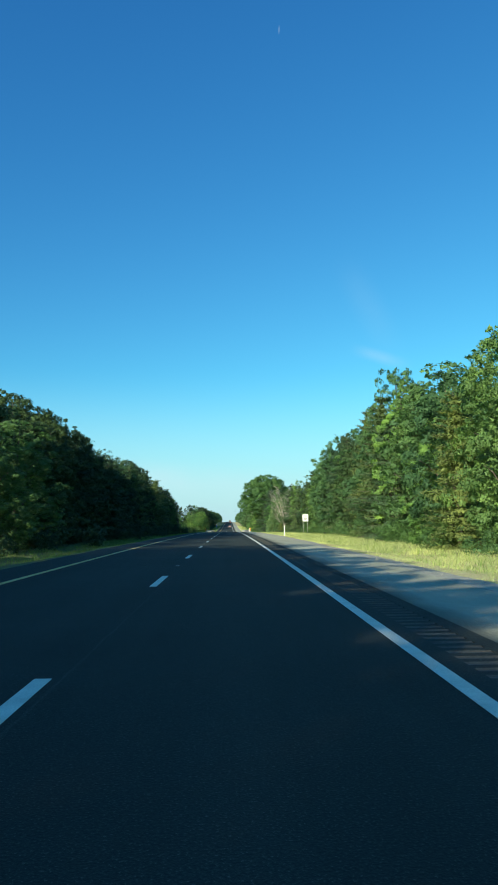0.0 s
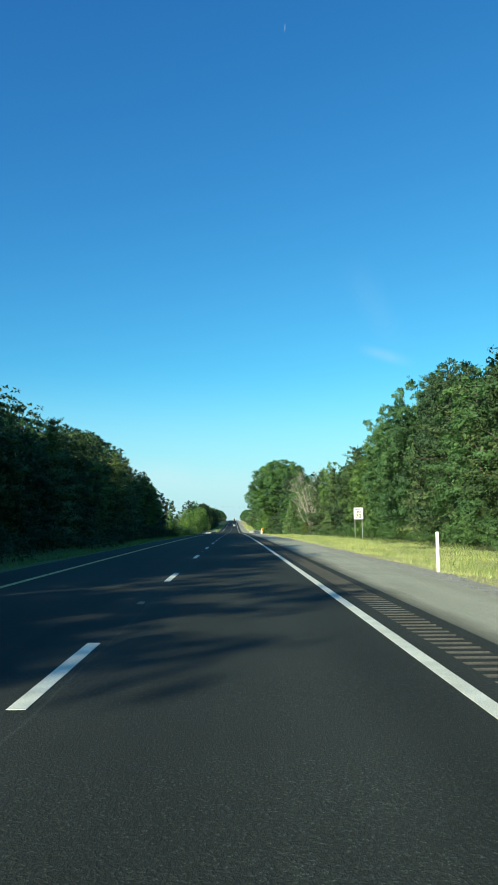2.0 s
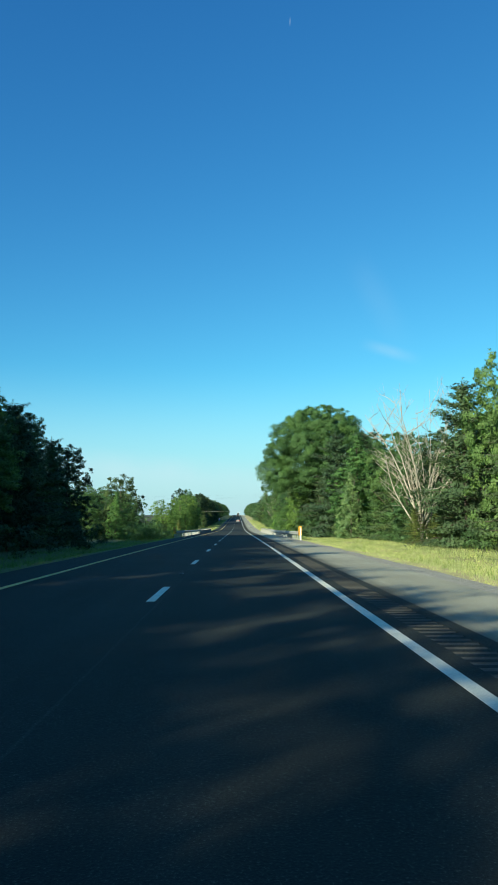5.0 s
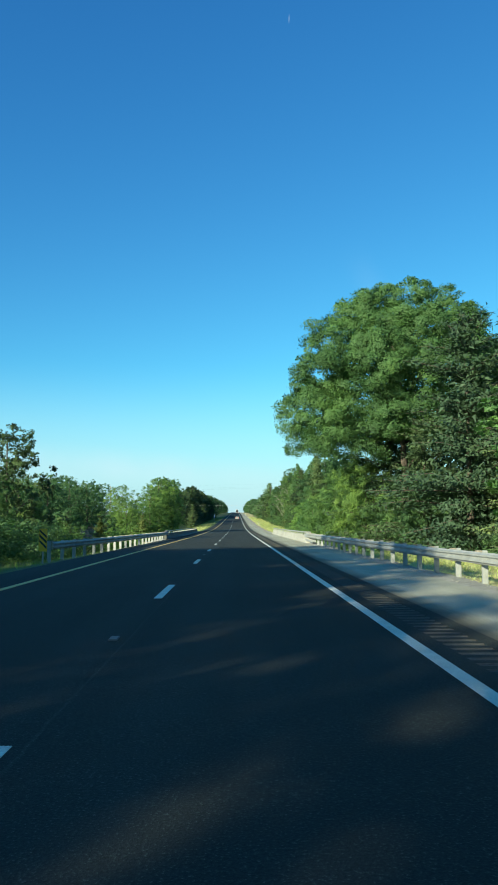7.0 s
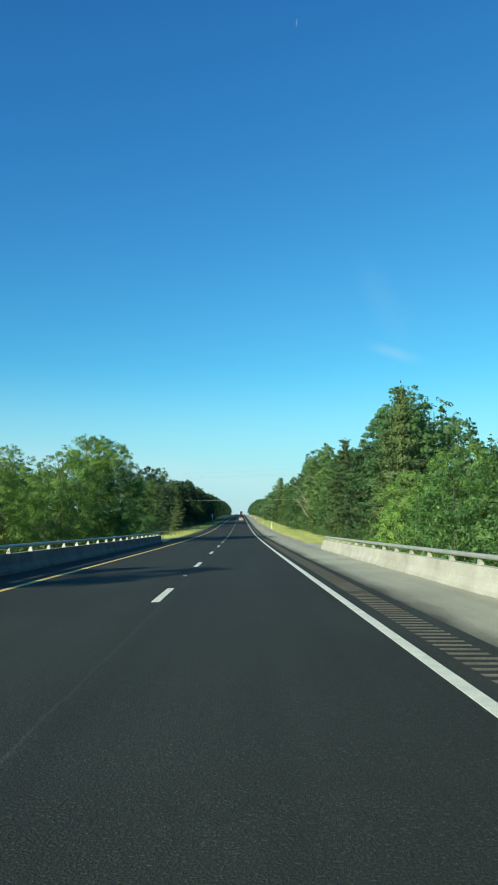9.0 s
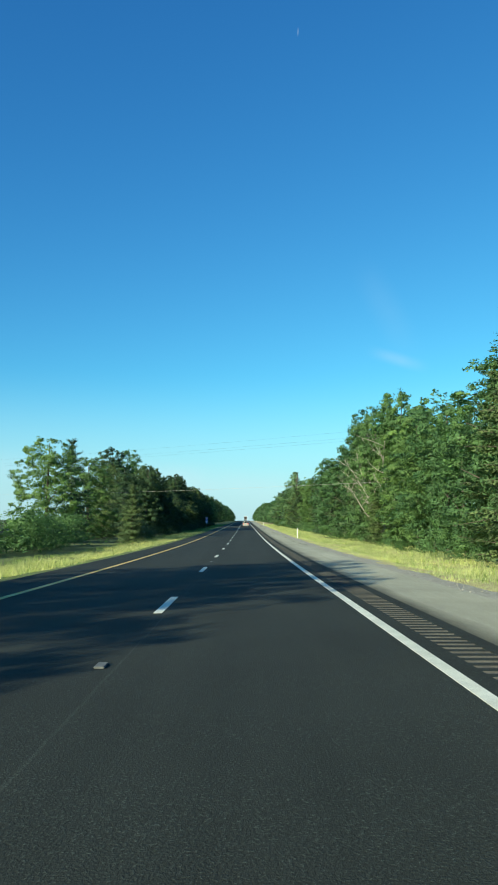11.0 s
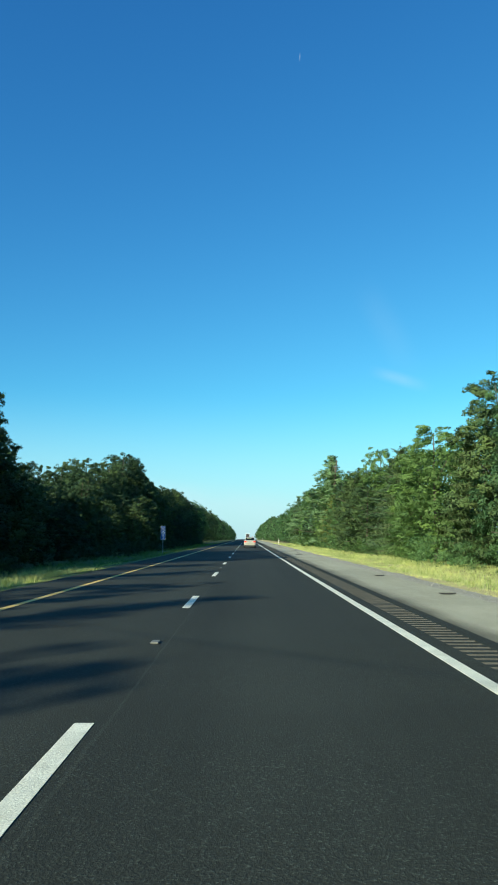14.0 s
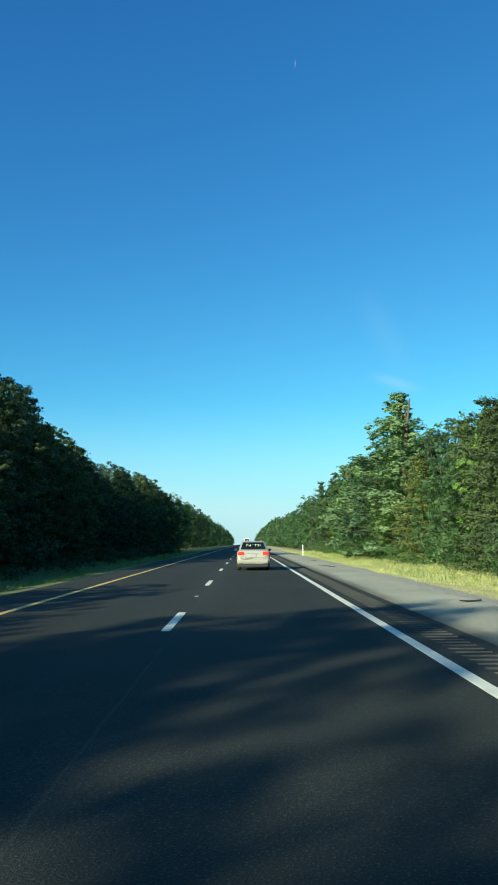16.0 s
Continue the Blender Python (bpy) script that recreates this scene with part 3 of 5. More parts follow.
def dead_tree(name, seed, H, label):
    """Several pale stems that part near the ground and arch outwards, with fine bare twigs."""
    rng = np.random.default_rng(seed)
    thing = new(name)
    pieces = [tube_data([((0, 0, -0.3), 0.24), ((0, 0, 0.05 * H), 0.19), ((0.05, 0, 0.12 * H), 0.15)], 7)]

    def arch(root, way, length, r, rise, n=7):
        rings, p, d = [(root, r)], Vector(root), Vector(way).normalized()
        for k in range(n):
            d = (d + Vector((0, 0, rise)) + Vector(rng.normal(size=3)) * 0.09).normalized()
            p = p + d * length / n
            rings.append((p.copy(), r * (1 - 0.9 * (k + 1) / n) + 0.004))
        pieces.append(tube_data(rings, 5))
        return [q for q, _ in rings]

    for i in range(9):
        a = 2.399 * i + rng.uniform(-0.4, 0.4)
        L = H * rng.uniform(0.62, 1.0)
        stem = arch((0, 0, H * (0.08 + 0.015 * i)), (math.cos(a) * 0.75, math.sin(a) * 0.75, rng.uniform(0.8, 1.5)), L, 0.11, 0.06)
        for j in range(9):
            k = 2 + j % 5
            q = stem[k].lerp(stem[k + 1], rng.random())
            b = rng.uniform(0, 6.28)
            branch = arch(q, (math.cos(b) + math.cos(a) * 0.5, math.sin(b) + math.sin(a) * 0.5, rng.uniform(0.2, 1.0)), L * rng.uniform(0.18, 0.36), 0.032, 0.08, 4)
            for _ in range(3):
                q = branch[int(rng.integers(1, 4))]
                arch(q, Vector(rng.normal(size=3)) + Vector((0, 0, 0.5)), L * 0.10, 0.014, 0.05, 2)
    put("trunk", mesh_from("trunk", *join(*pieces), [DEADWOOD], flat=False), thing)
    return tagged(thing, label, "tree")


def shrub(name, seed, R, count, size, leaf, label):
    rng = np.random.default_rng(seed)
    thing = new(name)
    n = 12
    a, d = rng.uniform(0, 6.28, n), R * rng.uniform(0.1, 0.8, n)
    centres = np.stack([np.cos(a) * d, np.sin(a) * d, rng.uniform(0.2, 0.85, n) * R], axis=1)
    radii = R * rng.uniform(0.3, 0.5, n)
    dirs = unit(np.stack([np.cos(a), np.sin(a), rng.uniform(0.1, 1.2, n)], axis=1))
    put("trunk", mesh_from("trunk", *join(*[limb(rng, (0, 0, -0.15), c, 0.04, 0.012) for c in centres[:7]]), [BARK]), thing)
    put("crown", foliage("crown", leaf, tufts(rng, centres, radii, dirs, count, size, size * 0.6, 5, 0.5, 0.85), scraps(rng, np.repeat(centres * 0.75, 9, axis=0) + rng.normal(size=(n * 9, 3)) * R * 0.14, 0.12)), thing)
    return tagged(thing, label, "shrub")


L_OAK = "leafy green broadleaf tree at the forest edge"
L_LIME = "tall pale green broadleaf tree at the forest edge"
L_DARK = "dense broadleaf tree in the wood, dark green toned for shade"
L_PINE = "ragged dark green pine at the forest edge"
L_CEDAR = "brownish green cedar at the forest edge"
FAR = "dark leafy tree in the wood behind the verge"
K = dict(
    oak=[broadleaf("tree", 11 + i, 12, 3.7, 0.03, "oak", 105, 25000, 0.175, LEAF_OAK, L_OAK) for i in range(3)],
    lime=[broadleaf("tree", 31 + i, 12, 2.6, 0.03, "column", 95, 21000, 0.17, LEAF_LIME, L_LIME, 0.27) for i in range(2)],
    dark=[broadleaf("tree", 41 + i, 12, 3.6, 0.02, "round", 100, 22000, 0.185, LEAF_DARK_SHADE, L_DARK) for i in range(3)],
    maple=[broadleaf("tree", 21 + i, 12, 4.4, 0.03, "oak", 130, 28000, 0.19, LEAF_LIME if i else LEAF_OAK, "bushy bright green maple beside the bridge", 0.21) for i in range(2)],
    pine=[conifer("tree", 51 + i, 12, 3.6, 0.03, 21000, LEAF_PINE, L_PINE, 16, 0.72, 0.14, 0.08, 0.19, (1.25, 1.6, 1.1)[i]) for i in range(3)],
    cedar=[conifer("tree", 61 + i, 12, 2.3, 0.02, 18000, LEAF_CEDAR, L_CEDAR, 18, 0.7, 0.05, 0.05, 0.19, 1.5) for i in range(2)],
    tallpine=[conifer("tree", 67, 12, 3.2, 0.05, 24000, LEAF_PINE, L_PINE, 18, 1.0, 0.08, 0.12, 0.21)],
    mid=[broadleaf("tree", 76 + i, 12, 4.0, 0.04, "round" if i else "oak", 75, 4600, 0.33, LEAF_DARK_SHADE if i == 1 else LEAF_OAK, FAR, 0.27) for i in range(3)],
    far=[broadleaf("tree", 71 + i, 12, 4.2, 0.04, "round" if i else "oak", 45, 1300, 0.62, LEAF_DARK_SHADE if i == 1 else LEAF_OAK, FAR, 0.30) for i in range(3)],
    bush=[shrub("shrub", 81 + i, 1.6, 1700, 0.105, LEAF_SHRUB if i else LEAF_OAK, "leafy green undergrowth at the foot of the wood") for i in range(2)],
    # Median undergrowth: the shade under the trees is put into its leaf colour.
    gloom=[shrub("shrub", 86 + i, 1.6, 700, 0.19, LEAF_DARK_SHADE, "leafy undergrowth at the foot of the wood, coloured dark for shade") for i in range(2)],
)
used = set()


def plant(kind, x, y, h, i=0, turn=0.0, wide=1.0, group="trees of the wood"):
    """Places a tree of that kind, grown to the height h."""
    src = K[kind][i % len(K[kind])]
    s = h / 12.0 if kind not in ("bush", "gloom") else h / 1.8
    m = Matrix.Translation((x, y, ground_z(x, y) - 0.05)) @ Matrix.Rotation(turn, 4, "Z")
    if src.name not in used:
        used.add(src.name)
        src.matrix_basis = m
        ob = src
    else:
        ob = copy_thing(src, m)
    ob.scale = (s * wide, s * wide, s)
    if group:
        ob["group"] = group
    return ob


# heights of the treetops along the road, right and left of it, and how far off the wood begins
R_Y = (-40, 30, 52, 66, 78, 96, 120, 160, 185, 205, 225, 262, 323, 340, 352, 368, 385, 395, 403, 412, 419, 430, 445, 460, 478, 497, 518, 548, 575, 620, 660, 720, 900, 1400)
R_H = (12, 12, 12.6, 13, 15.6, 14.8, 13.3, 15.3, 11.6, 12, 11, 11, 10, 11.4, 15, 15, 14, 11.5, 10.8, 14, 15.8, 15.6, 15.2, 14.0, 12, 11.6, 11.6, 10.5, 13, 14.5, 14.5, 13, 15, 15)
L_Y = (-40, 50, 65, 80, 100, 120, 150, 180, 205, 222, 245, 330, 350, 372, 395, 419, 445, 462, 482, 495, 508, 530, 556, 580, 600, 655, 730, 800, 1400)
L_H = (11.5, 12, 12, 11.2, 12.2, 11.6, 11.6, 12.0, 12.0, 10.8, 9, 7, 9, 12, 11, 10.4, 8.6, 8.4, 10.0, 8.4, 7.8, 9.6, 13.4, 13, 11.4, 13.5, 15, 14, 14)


def mixture(rng, weights):
    kinds, w = zip(*weights)
    return kinds[rng.choice(len(kinds), p=np.array(w) / sum(w))]


heap = {}   # joined trees of the background: material -> leaf quads, and stems


def plant_joined(kind, x, y, h, i, turn, wide):
    """Adds a background tree or bush to the joined wood."""
    src = K[kind][i % len(K[kind])]
    s = h / 12.0 if kind not in ("bush", "gloom") else h / 1.8
    m = Matrix.Translation((x, y, ground_z(x, y) - 0.05)) @ Matrix.Rotation(turn, 4, "Z") @ Matrix.Diagonal((s * wide, s * wide, s, 1))
    a = np.array(m)
    for c in src.children:
        if kind in ("bush", "gloom") and c.name.startswith("trunk"):
            continue
        co = np.empty(len(c.data.vertices) * 3)
        c.data.vertices.foreach_get("co", co)
        co = co.reshape(-1, 3) @ a[:3, :3].T + a[:3, 3]
        nrm = None
        if "custom_normal" in c.data.attributes:
            nrm = np.empty(len(c.data.vertices) * 3)
            c.data.attributes["custom_normal"].data.foreach_get("vector", nrm)
            nrm = nrm.reshape(-1, 3) @ a[:3, :3].T
            nrm /= np.linalg.norm(nrm, axis=1)[:, None]
        key = ("bush" if kind in ("bush", "gloom") else "wood", c.name.split(".")[0], c.data.materials[0].name)
        heap.setdefault(key, []).append((co, c.data, nrm))


def joined_objects():
    labels = dict(wood=("distant_wood", "dense green wood of broadleaf trees behind the verge", "wood"),
                  bush=("undergrowth", "leafy green undergrowth at the foot of the wood", "undergrowth"))
    parents = {}
    for (what, piece, material), items in heap.items():
        if what not in parents:
            name, label, cat = labels[what]
            parents[what] = tagged(new(name), label, cat, kind="stuff")
        m = bpy.data.materials[material]
        if piece == "crown":
            put("foliage", soup("foliage", np.concatenate([co for co, _, _ in items]), m, np.concatenate([q for _, _, q in items])), parents[what])
        else:
            verts, faces = [], []
            for co, me, _ in items:
                o = len(verts)
                verts += co.tolist()
                faces += [tuple(k + o for k in p.vertices) for p in me.polygons]
            put("stems", mesh_from("stems", verts, faces, [m], flat=False), parents[what])


EDGE_Y = (-40, 50, 90, 120, 165, 200, 231, 252, 300, 1400)
EDGE_X = (16, 17, 20.5, 23.5, 25, 23, 20.5, 18.5, 17.5, 17.5)


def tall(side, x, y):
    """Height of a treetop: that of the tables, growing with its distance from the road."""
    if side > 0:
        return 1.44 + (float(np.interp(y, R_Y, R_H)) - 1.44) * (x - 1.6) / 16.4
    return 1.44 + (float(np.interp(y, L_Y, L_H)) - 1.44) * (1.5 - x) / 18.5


def wood(side, rng):
    y = -30.0
    while y < 640:
        x = (float(np.interp(y, EDGE_Y, EDGE_X)) if side > 0 else -15.5) + rng.uniform(-1.9, 1.9)
        if side < 0 and 408 < y < 464:
            x -= 3.6
        gap = 262 < y < 300 or 540 < y < 624 if side > 0 else 233 < y < 413
        if not gap and y > (38 if side > 0 else -20):
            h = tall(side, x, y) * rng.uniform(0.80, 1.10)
            # the unseen trees below y 54 are sized for their shade on the road
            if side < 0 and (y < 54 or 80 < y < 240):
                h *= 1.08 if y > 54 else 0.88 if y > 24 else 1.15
            # The median side takes mostly the dark leaves, coloured for its shade.
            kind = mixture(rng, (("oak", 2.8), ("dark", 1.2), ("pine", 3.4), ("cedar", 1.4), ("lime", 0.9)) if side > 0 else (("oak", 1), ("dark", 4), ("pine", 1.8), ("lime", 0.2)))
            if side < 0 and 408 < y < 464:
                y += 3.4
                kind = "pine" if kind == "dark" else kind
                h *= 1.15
            if side < 0 and 478 < y:   # low dark edge before the taller trees, its shade put into the leaf colour
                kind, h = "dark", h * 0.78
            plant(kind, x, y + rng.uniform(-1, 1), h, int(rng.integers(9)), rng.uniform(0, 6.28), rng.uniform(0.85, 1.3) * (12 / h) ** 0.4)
        y += 4.9
    y = -30.0
    while y < 1350:
        turn, i = rng.uniform(0, 6.28), int(rng.integers(9))
        if side > 0:
            x = float(np.interp(y, EDGE_Y, EDGE_X)) + 6 + rng.uniform(-1.5, 1.5)
            if not 268 < y < 300 and 45 < y < 660:
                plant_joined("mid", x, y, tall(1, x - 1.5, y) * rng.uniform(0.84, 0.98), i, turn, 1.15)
        elif y < 222 or 468 < y < 660:
            x = -22 + rng.uniform(-1.5, 1.5)
            if 7 < y < 44:
                y += 8.0
                continue
            if 62 < y < 150:
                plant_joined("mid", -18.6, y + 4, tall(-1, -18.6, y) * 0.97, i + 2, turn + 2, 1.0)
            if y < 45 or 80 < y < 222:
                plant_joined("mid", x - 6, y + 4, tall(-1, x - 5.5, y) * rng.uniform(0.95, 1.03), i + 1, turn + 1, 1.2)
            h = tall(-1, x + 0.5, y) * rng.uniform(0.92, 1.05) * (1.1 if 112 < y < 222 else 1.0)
            if y > 466:
                plant("oak" if i == 4 else "dark", x + 0.8, y, h * 1.03, i, turn, 1.15)
                plant("dark", x + 1.0, y + 4, h * rng.uniform(0.9, 1.05), i + 1, turn + 2, 1.15)
            else:
                plant_joined("mid", x, y, h, 1 if i % 3 else i, turn, 1.1)
        elif y < 245:
            plant_joined("mid", -25 + rng.uniform(-2, 2), y, 11, i, turn, 1.1)
        if side < 0 and 466 < y < 640:
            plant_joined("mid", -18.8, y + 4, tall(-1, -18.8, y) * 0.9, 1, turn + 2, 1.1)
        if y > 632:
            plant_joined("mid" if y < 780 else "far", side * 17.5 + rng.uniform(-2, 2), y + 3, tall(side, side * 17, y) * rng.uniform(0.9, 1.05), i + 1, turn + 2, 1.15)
        y += 8.0
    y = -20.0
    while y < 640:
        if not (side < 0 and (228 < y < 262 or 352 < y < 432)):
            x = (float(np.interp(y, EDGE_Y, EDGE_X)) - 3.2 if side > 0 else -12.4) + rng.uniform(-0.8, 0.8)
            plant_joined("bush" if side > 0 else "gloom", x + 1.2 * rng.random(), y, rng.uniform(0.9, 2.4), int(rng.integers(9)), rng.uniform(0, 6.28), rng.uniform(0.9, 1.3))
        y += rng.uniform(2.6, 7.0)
    y = 386.0
    while side < 0 and y < 414:
        plant_joined("bush", rng.uniform(-18.5, -15.5), y, rng.uniform(2.0, 3.4), int(rng.integers(9)), rng.uniform(0, 6.28), 1.4)
        y += 2.2
    y = 250.0
    while side < 0 and y < 306:   # young growth below the median guardrail
        plant_joined("bush", rng.uniform(-13.5, -8.5), y, rng.uniform(1.5, 2.9), int(rng.integers(9)), rng.uniform(0, 6.28), 1.3)
        y += 1.7
    y = 244.0
    while side < 0 and y < 420:   # taller trees on the far bank of the stream
        plant_joined("mid", rng.uniform(-39, -34), y, rng.uniform(10.5, 12.5), int(rng.integers(2)) * 2, rng.uniform(0, 6.28), 1.2)
        y += 7.0
    # a far belt of wood beyond the valley
    y = 180.0
    while y < 480:
        plant_joined("far", side * rng.uniform(48, 66), y, rng.uniform(12, 16), int(rng.integers(9)), rng.uniform(0, 6.28), 1.7)
        y += 9.0


wood(1, np.random.default_rng(5))
wood(-1, np.random.default_rng(6))

# single trees that stand out
rng = np.random.default_rng(17)
K["great"] = [broadleaf("tree", 93, 12, 4.6, 0.475, "dome", 260, 300000, 0.076, LEAF_GREAT, "huge spreading oak that overhangs the guardrail", 0.18, 0.75, 6, 0.7, 0.07)]
great = plant("great", 15.3, 275.0, 26.2, 0, 0.0, 1.04, "")
great.scale = (great.scale[0], great.scale[1] * 0.7, great.scale[2])
for x, y, h in ((22.5, 287, 22), (26, 281, 24), (21.5, 296, 19), (19.5, 291, 19)):
    plant("pine" if x < 22 else "dark", x, y, h, int(y), y, 0.75)
K["poplar"] = [broadleaf("tree", 97, 12, 2.6, 0.02, "cone", 200, 24000, 0.15, LEAF_PALE, "tall slender tree with pale silvery green leaves", 0.21, 1.0)]
K["bare"] = [dead_tree("tree", 95, 12, "bare dead tree with pale branches at the forest edge")]
plant("bare", 18.1, 221, 12.0, 0, 0.3, 0.9, "")
for x, y, h in ((16.9, 218.6, 3.4), (18.6, 218.2, 3.0), (20.2, 219, 3.6)):
    plant("cedar", x, y, h, int(x), y, 1.7)
plant("bare", 19.4, 224, 13.5, 0, 1.4, 0.6, "")
plant("bare", 16.6, 418, 10.6, 0, 2.3, 0.9, "")
plant("cedar", 15.2, 415.6, 5.4, 1, 0.6, 1.3)
plant("oak", 19.0, 421, 17.6, 1, 0.5, 0.95)
for k, x, y, h in (("oak", 18.6, 436, 18.4), ("pine", 18.4, 441.5, 17.4), ("oak", 19.0, 447, 16.8), ("lime", 20.0, 431, 19.2)):
    plant(k, x, y, h, int(y), y, 0.9)
plant("lime", 17.6, 251, 14.0, 0, 0.5, 1.5)
plant("poplar", 15.8, 246.5, 8.6, 0, 1.5, 1.3)
for k, x, y, h, w in (("cedar", 16.5, 542, 10.6, 1.2), ("cedar", 17.5, 547, 11.6, 1.3), ("lime", 18.5, 551, 11.4, 1.0), ("oak", 16.5, 555, 8.6, 1.0), ("pine", 19.5, 558, 12.6, 1.0), ("cedar", 16.5, 561, 9.6, 1.4),
                      ("dark", 19.0, 566, 12.4, 0.9), ("cedar", 17.4, 567, 10.0, 1.2), ("poplar", 18.2, 577, 18.4, 2.3), ("poplar", 16.8, 602, 13.4, 1.25), ("poplar", 16.6, 593.5, 10.8, 1.3), ("oak", 18.6, 528, 13.8, 0.9), ("oak", 15.6, 574, 6.2, 1.0), ("dark", 20.0, 583, 12.8, 0.9), ("pine", 17.6, 586, 12.2, 1.1), ("pine", 18.6, 591, 13.6, 1.0),
                      ("dark", 17.0, 596, 12.6, 1.0), ("oak", 18.8, 600, 14.0, 0.95), ("lime", 16.8, 606, 12.6, 1.1), ("oak", 18.0, 612, 14.4, 1.0), ("dark", 17.6, 619, 14.0, 1.0)):
    plant(k, x, y, h, int(y), y * 1.7, w)
# pines and bushes under and before the great oak
for x, y, h in ((14.8, 278.5, 18), (16.2, 262, 16.5), (20.5, 264, 17.5), (15.0, 268, 12), (24, 270, 18), (19, 257, 13.5)):
    plant("pine", x, y, h, int(y), rng.uniform(0, 6), 1.15)
K["hedge"] = [broadleaf("tree", 103 + i, 12, 4.3, 0.03, "round", 170, 52000, 0.115, LEAF_LIME if i else LEAF_GREAT, "bushy green tree behind the bridge parapet", 0.2) for i in range(2)]
for k, x, y, h in (("maple", 13.2, 273, 8), ("hedge", 13.0, 281, 13.0), ("hedge", 12.9, 288, 13.5), ("hedge", 12.8, 298, 13.2), ("hedge", 13.6, 306, 12.8), ("hedge", 13.4, 315, 12.0), ("maple", 14, 264, 6.5)):
    plant(k, x, y, h, 0, rng.uniform(0, 6), 1.0)
plant("tallpine", 15.2, 338, 16.6, 1, 1.0, 0.75)
plant("hedge", 12.6, 279.0, 15.5, 0, 2.0, 0.7)
plant("hedge", 11.4, 318.5, 10.6, 1, 2.0, 0.9)
plant("hedge", 11.6, 312, 11.0, 1, 1.0, 0.8)
# the trees round the bridge on the median side
for k, x, y, h in (("hedge", -12.8, 336, 11.0), ("hedge", -15.5, 329, 10.6), ("hedge", -12.0, 342, 11.6), ("oak", -17.5, 322, 9.2), ("hedge", -18, 338, 11.2),
                   ("cedar", -12.5, 291, 8.6), ("hedge", -11.4, 296, 6.9), ("hedge", -13.2, 303, 7.3), ("hedge", -15.6, 291, 6.7), ("hedge", -12.2, 310, 7.6),
                   ("hedge", -17.6, 299, 7.6), ("hedge", -10.7, 287, 6.4), ("oak", -20, 308, 9.7), ("cedar", -11.8, 318, 9.0), ("oak", -24, 298, 9.7),
                   ("oak", -27, 318, 10.6), ("hedge", -33, 305, 11.4), ("oak", -31, 285, 11.4), ("lime", -15.6, 258, 6.9), ("cedar", -13.2, 272, 6.2),
                   ("oak", -15.9, 268, 7.9), ("oak", -19.0, 285, 11.6), ("oak", -24, 277, 11.6), ("oak", -21, 262, 9.2), ("lime", -27, 268, 9.7),
                   ("pine", -11.2, 421, 7.0), ("pine", -12.4, 428, 7.2), ("oak", -21.5, 481, 16.8), ("hedge", -12.3, 346.5, 11.2), ("hedge", -11.8, 351, 10.8)):
    plant(k, x, y, h, int(abs(x * 3)), rng.uniform(0, 6), 1.0)
# tall dark stands added to the median wood, many out of view, to shade the road: x, first and last y, number, height
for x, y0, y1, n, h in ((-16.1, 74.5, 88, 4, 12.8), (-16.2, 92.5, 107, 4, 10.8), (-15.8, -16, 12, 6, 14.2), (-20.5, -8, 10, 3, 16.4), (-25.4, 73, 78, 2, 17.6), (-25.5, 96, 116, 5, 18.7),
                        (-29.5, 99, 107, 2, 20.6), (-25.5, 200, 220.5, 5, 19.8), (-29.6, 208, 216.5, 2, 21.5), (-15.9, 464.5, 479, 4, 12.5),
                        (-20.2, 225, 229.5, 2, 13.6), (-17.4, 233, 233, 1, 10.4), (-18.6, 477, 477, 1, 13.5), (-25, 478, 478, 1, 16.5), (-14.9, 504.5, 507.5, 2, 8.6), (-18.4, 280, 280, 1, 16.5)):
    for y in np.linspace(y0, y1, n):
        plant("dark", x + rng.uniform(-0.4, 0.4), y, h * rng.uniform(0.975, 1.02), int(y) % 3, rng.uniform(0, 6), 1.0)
plant("maple", 22.0, 92, 20.5, 0, 1.1, 0.64)
plant("pine", 19.0, 84, 13.5, 1, 2.1, 1.1)
joined_objects()
for src in [t for kind in K.values() for t in kind if t.name not in used]:   # patterns that only served the joined wood
    for ob in [*src.children, src]:
        bpy.data.objects.remove(ob)


# ---------- grass ----------
def grass(name, seed, n, area, height, material, label, width=0.008):
    """Tufts of thin blades that bend over."""
    rng = np.random.default_rng(seed)
    x0, x1, y0, y1 = area
    x = x0 + (x1 - x0) * rng.uniform(0, 1, n) ** 1.25 if x0 > 0 else rng.uniform(x0, x1, n)
    y = rng.uniform(y0, y1, n)
    pts = np.empty((n, 3, 3, 3))
    for i in range(n):
        z = ground_z(x[i], y[i]) - 0.03
        if 268 < y[i] < 342 and -8 < x[i] < 9:
            z -= 0.6
        near = abs(x[i] - 7.9) if x[i] > 0 else abs(x[i] + 5.7)
        k = height * (0.35 + 0.65 * smooth(0, 3.0, near)) * max(0.3, 0.85 + 0.9 * noise.noise((x[i] * 0.35, y[i] * 0.15, 9)))
        for j in range(3):
            a, h = rng.uniform(0, 6.28), k * rng.uniform(0.5, 1.3)
            dx, dy = math.cos(a), math.sin(a)
            w, lean = width * rng.uniform(0.7, 1.5), h * rng.uniform(0.3, 1.1)
            bx, by = x[i] + dx * 0.10 * rng.random(), y[i] + dy * 0.10
            pts[i, j] = ((bx - dy * w, by + dx * w, z), (bx + dy * w, by - dx * w, z), (bx + dx * lean, by + dy * lean, z + h))
    return tagged(put(name, soup(name, pts.reshape(-1, 3), material)), label, "grass", kind="stuff")


grass("dry_grass", 1, 125000, (7.9, 17.5, 25, 640), 0.30, GRASS_DRY, "tall dry yellow grass along the hard shoulder")
grass("green_grass", 2, 30000, (9.2, 21.5, 25, 640), 0.36, GRASS_GREEN, "tall green grass in front of the wood", 0.010)
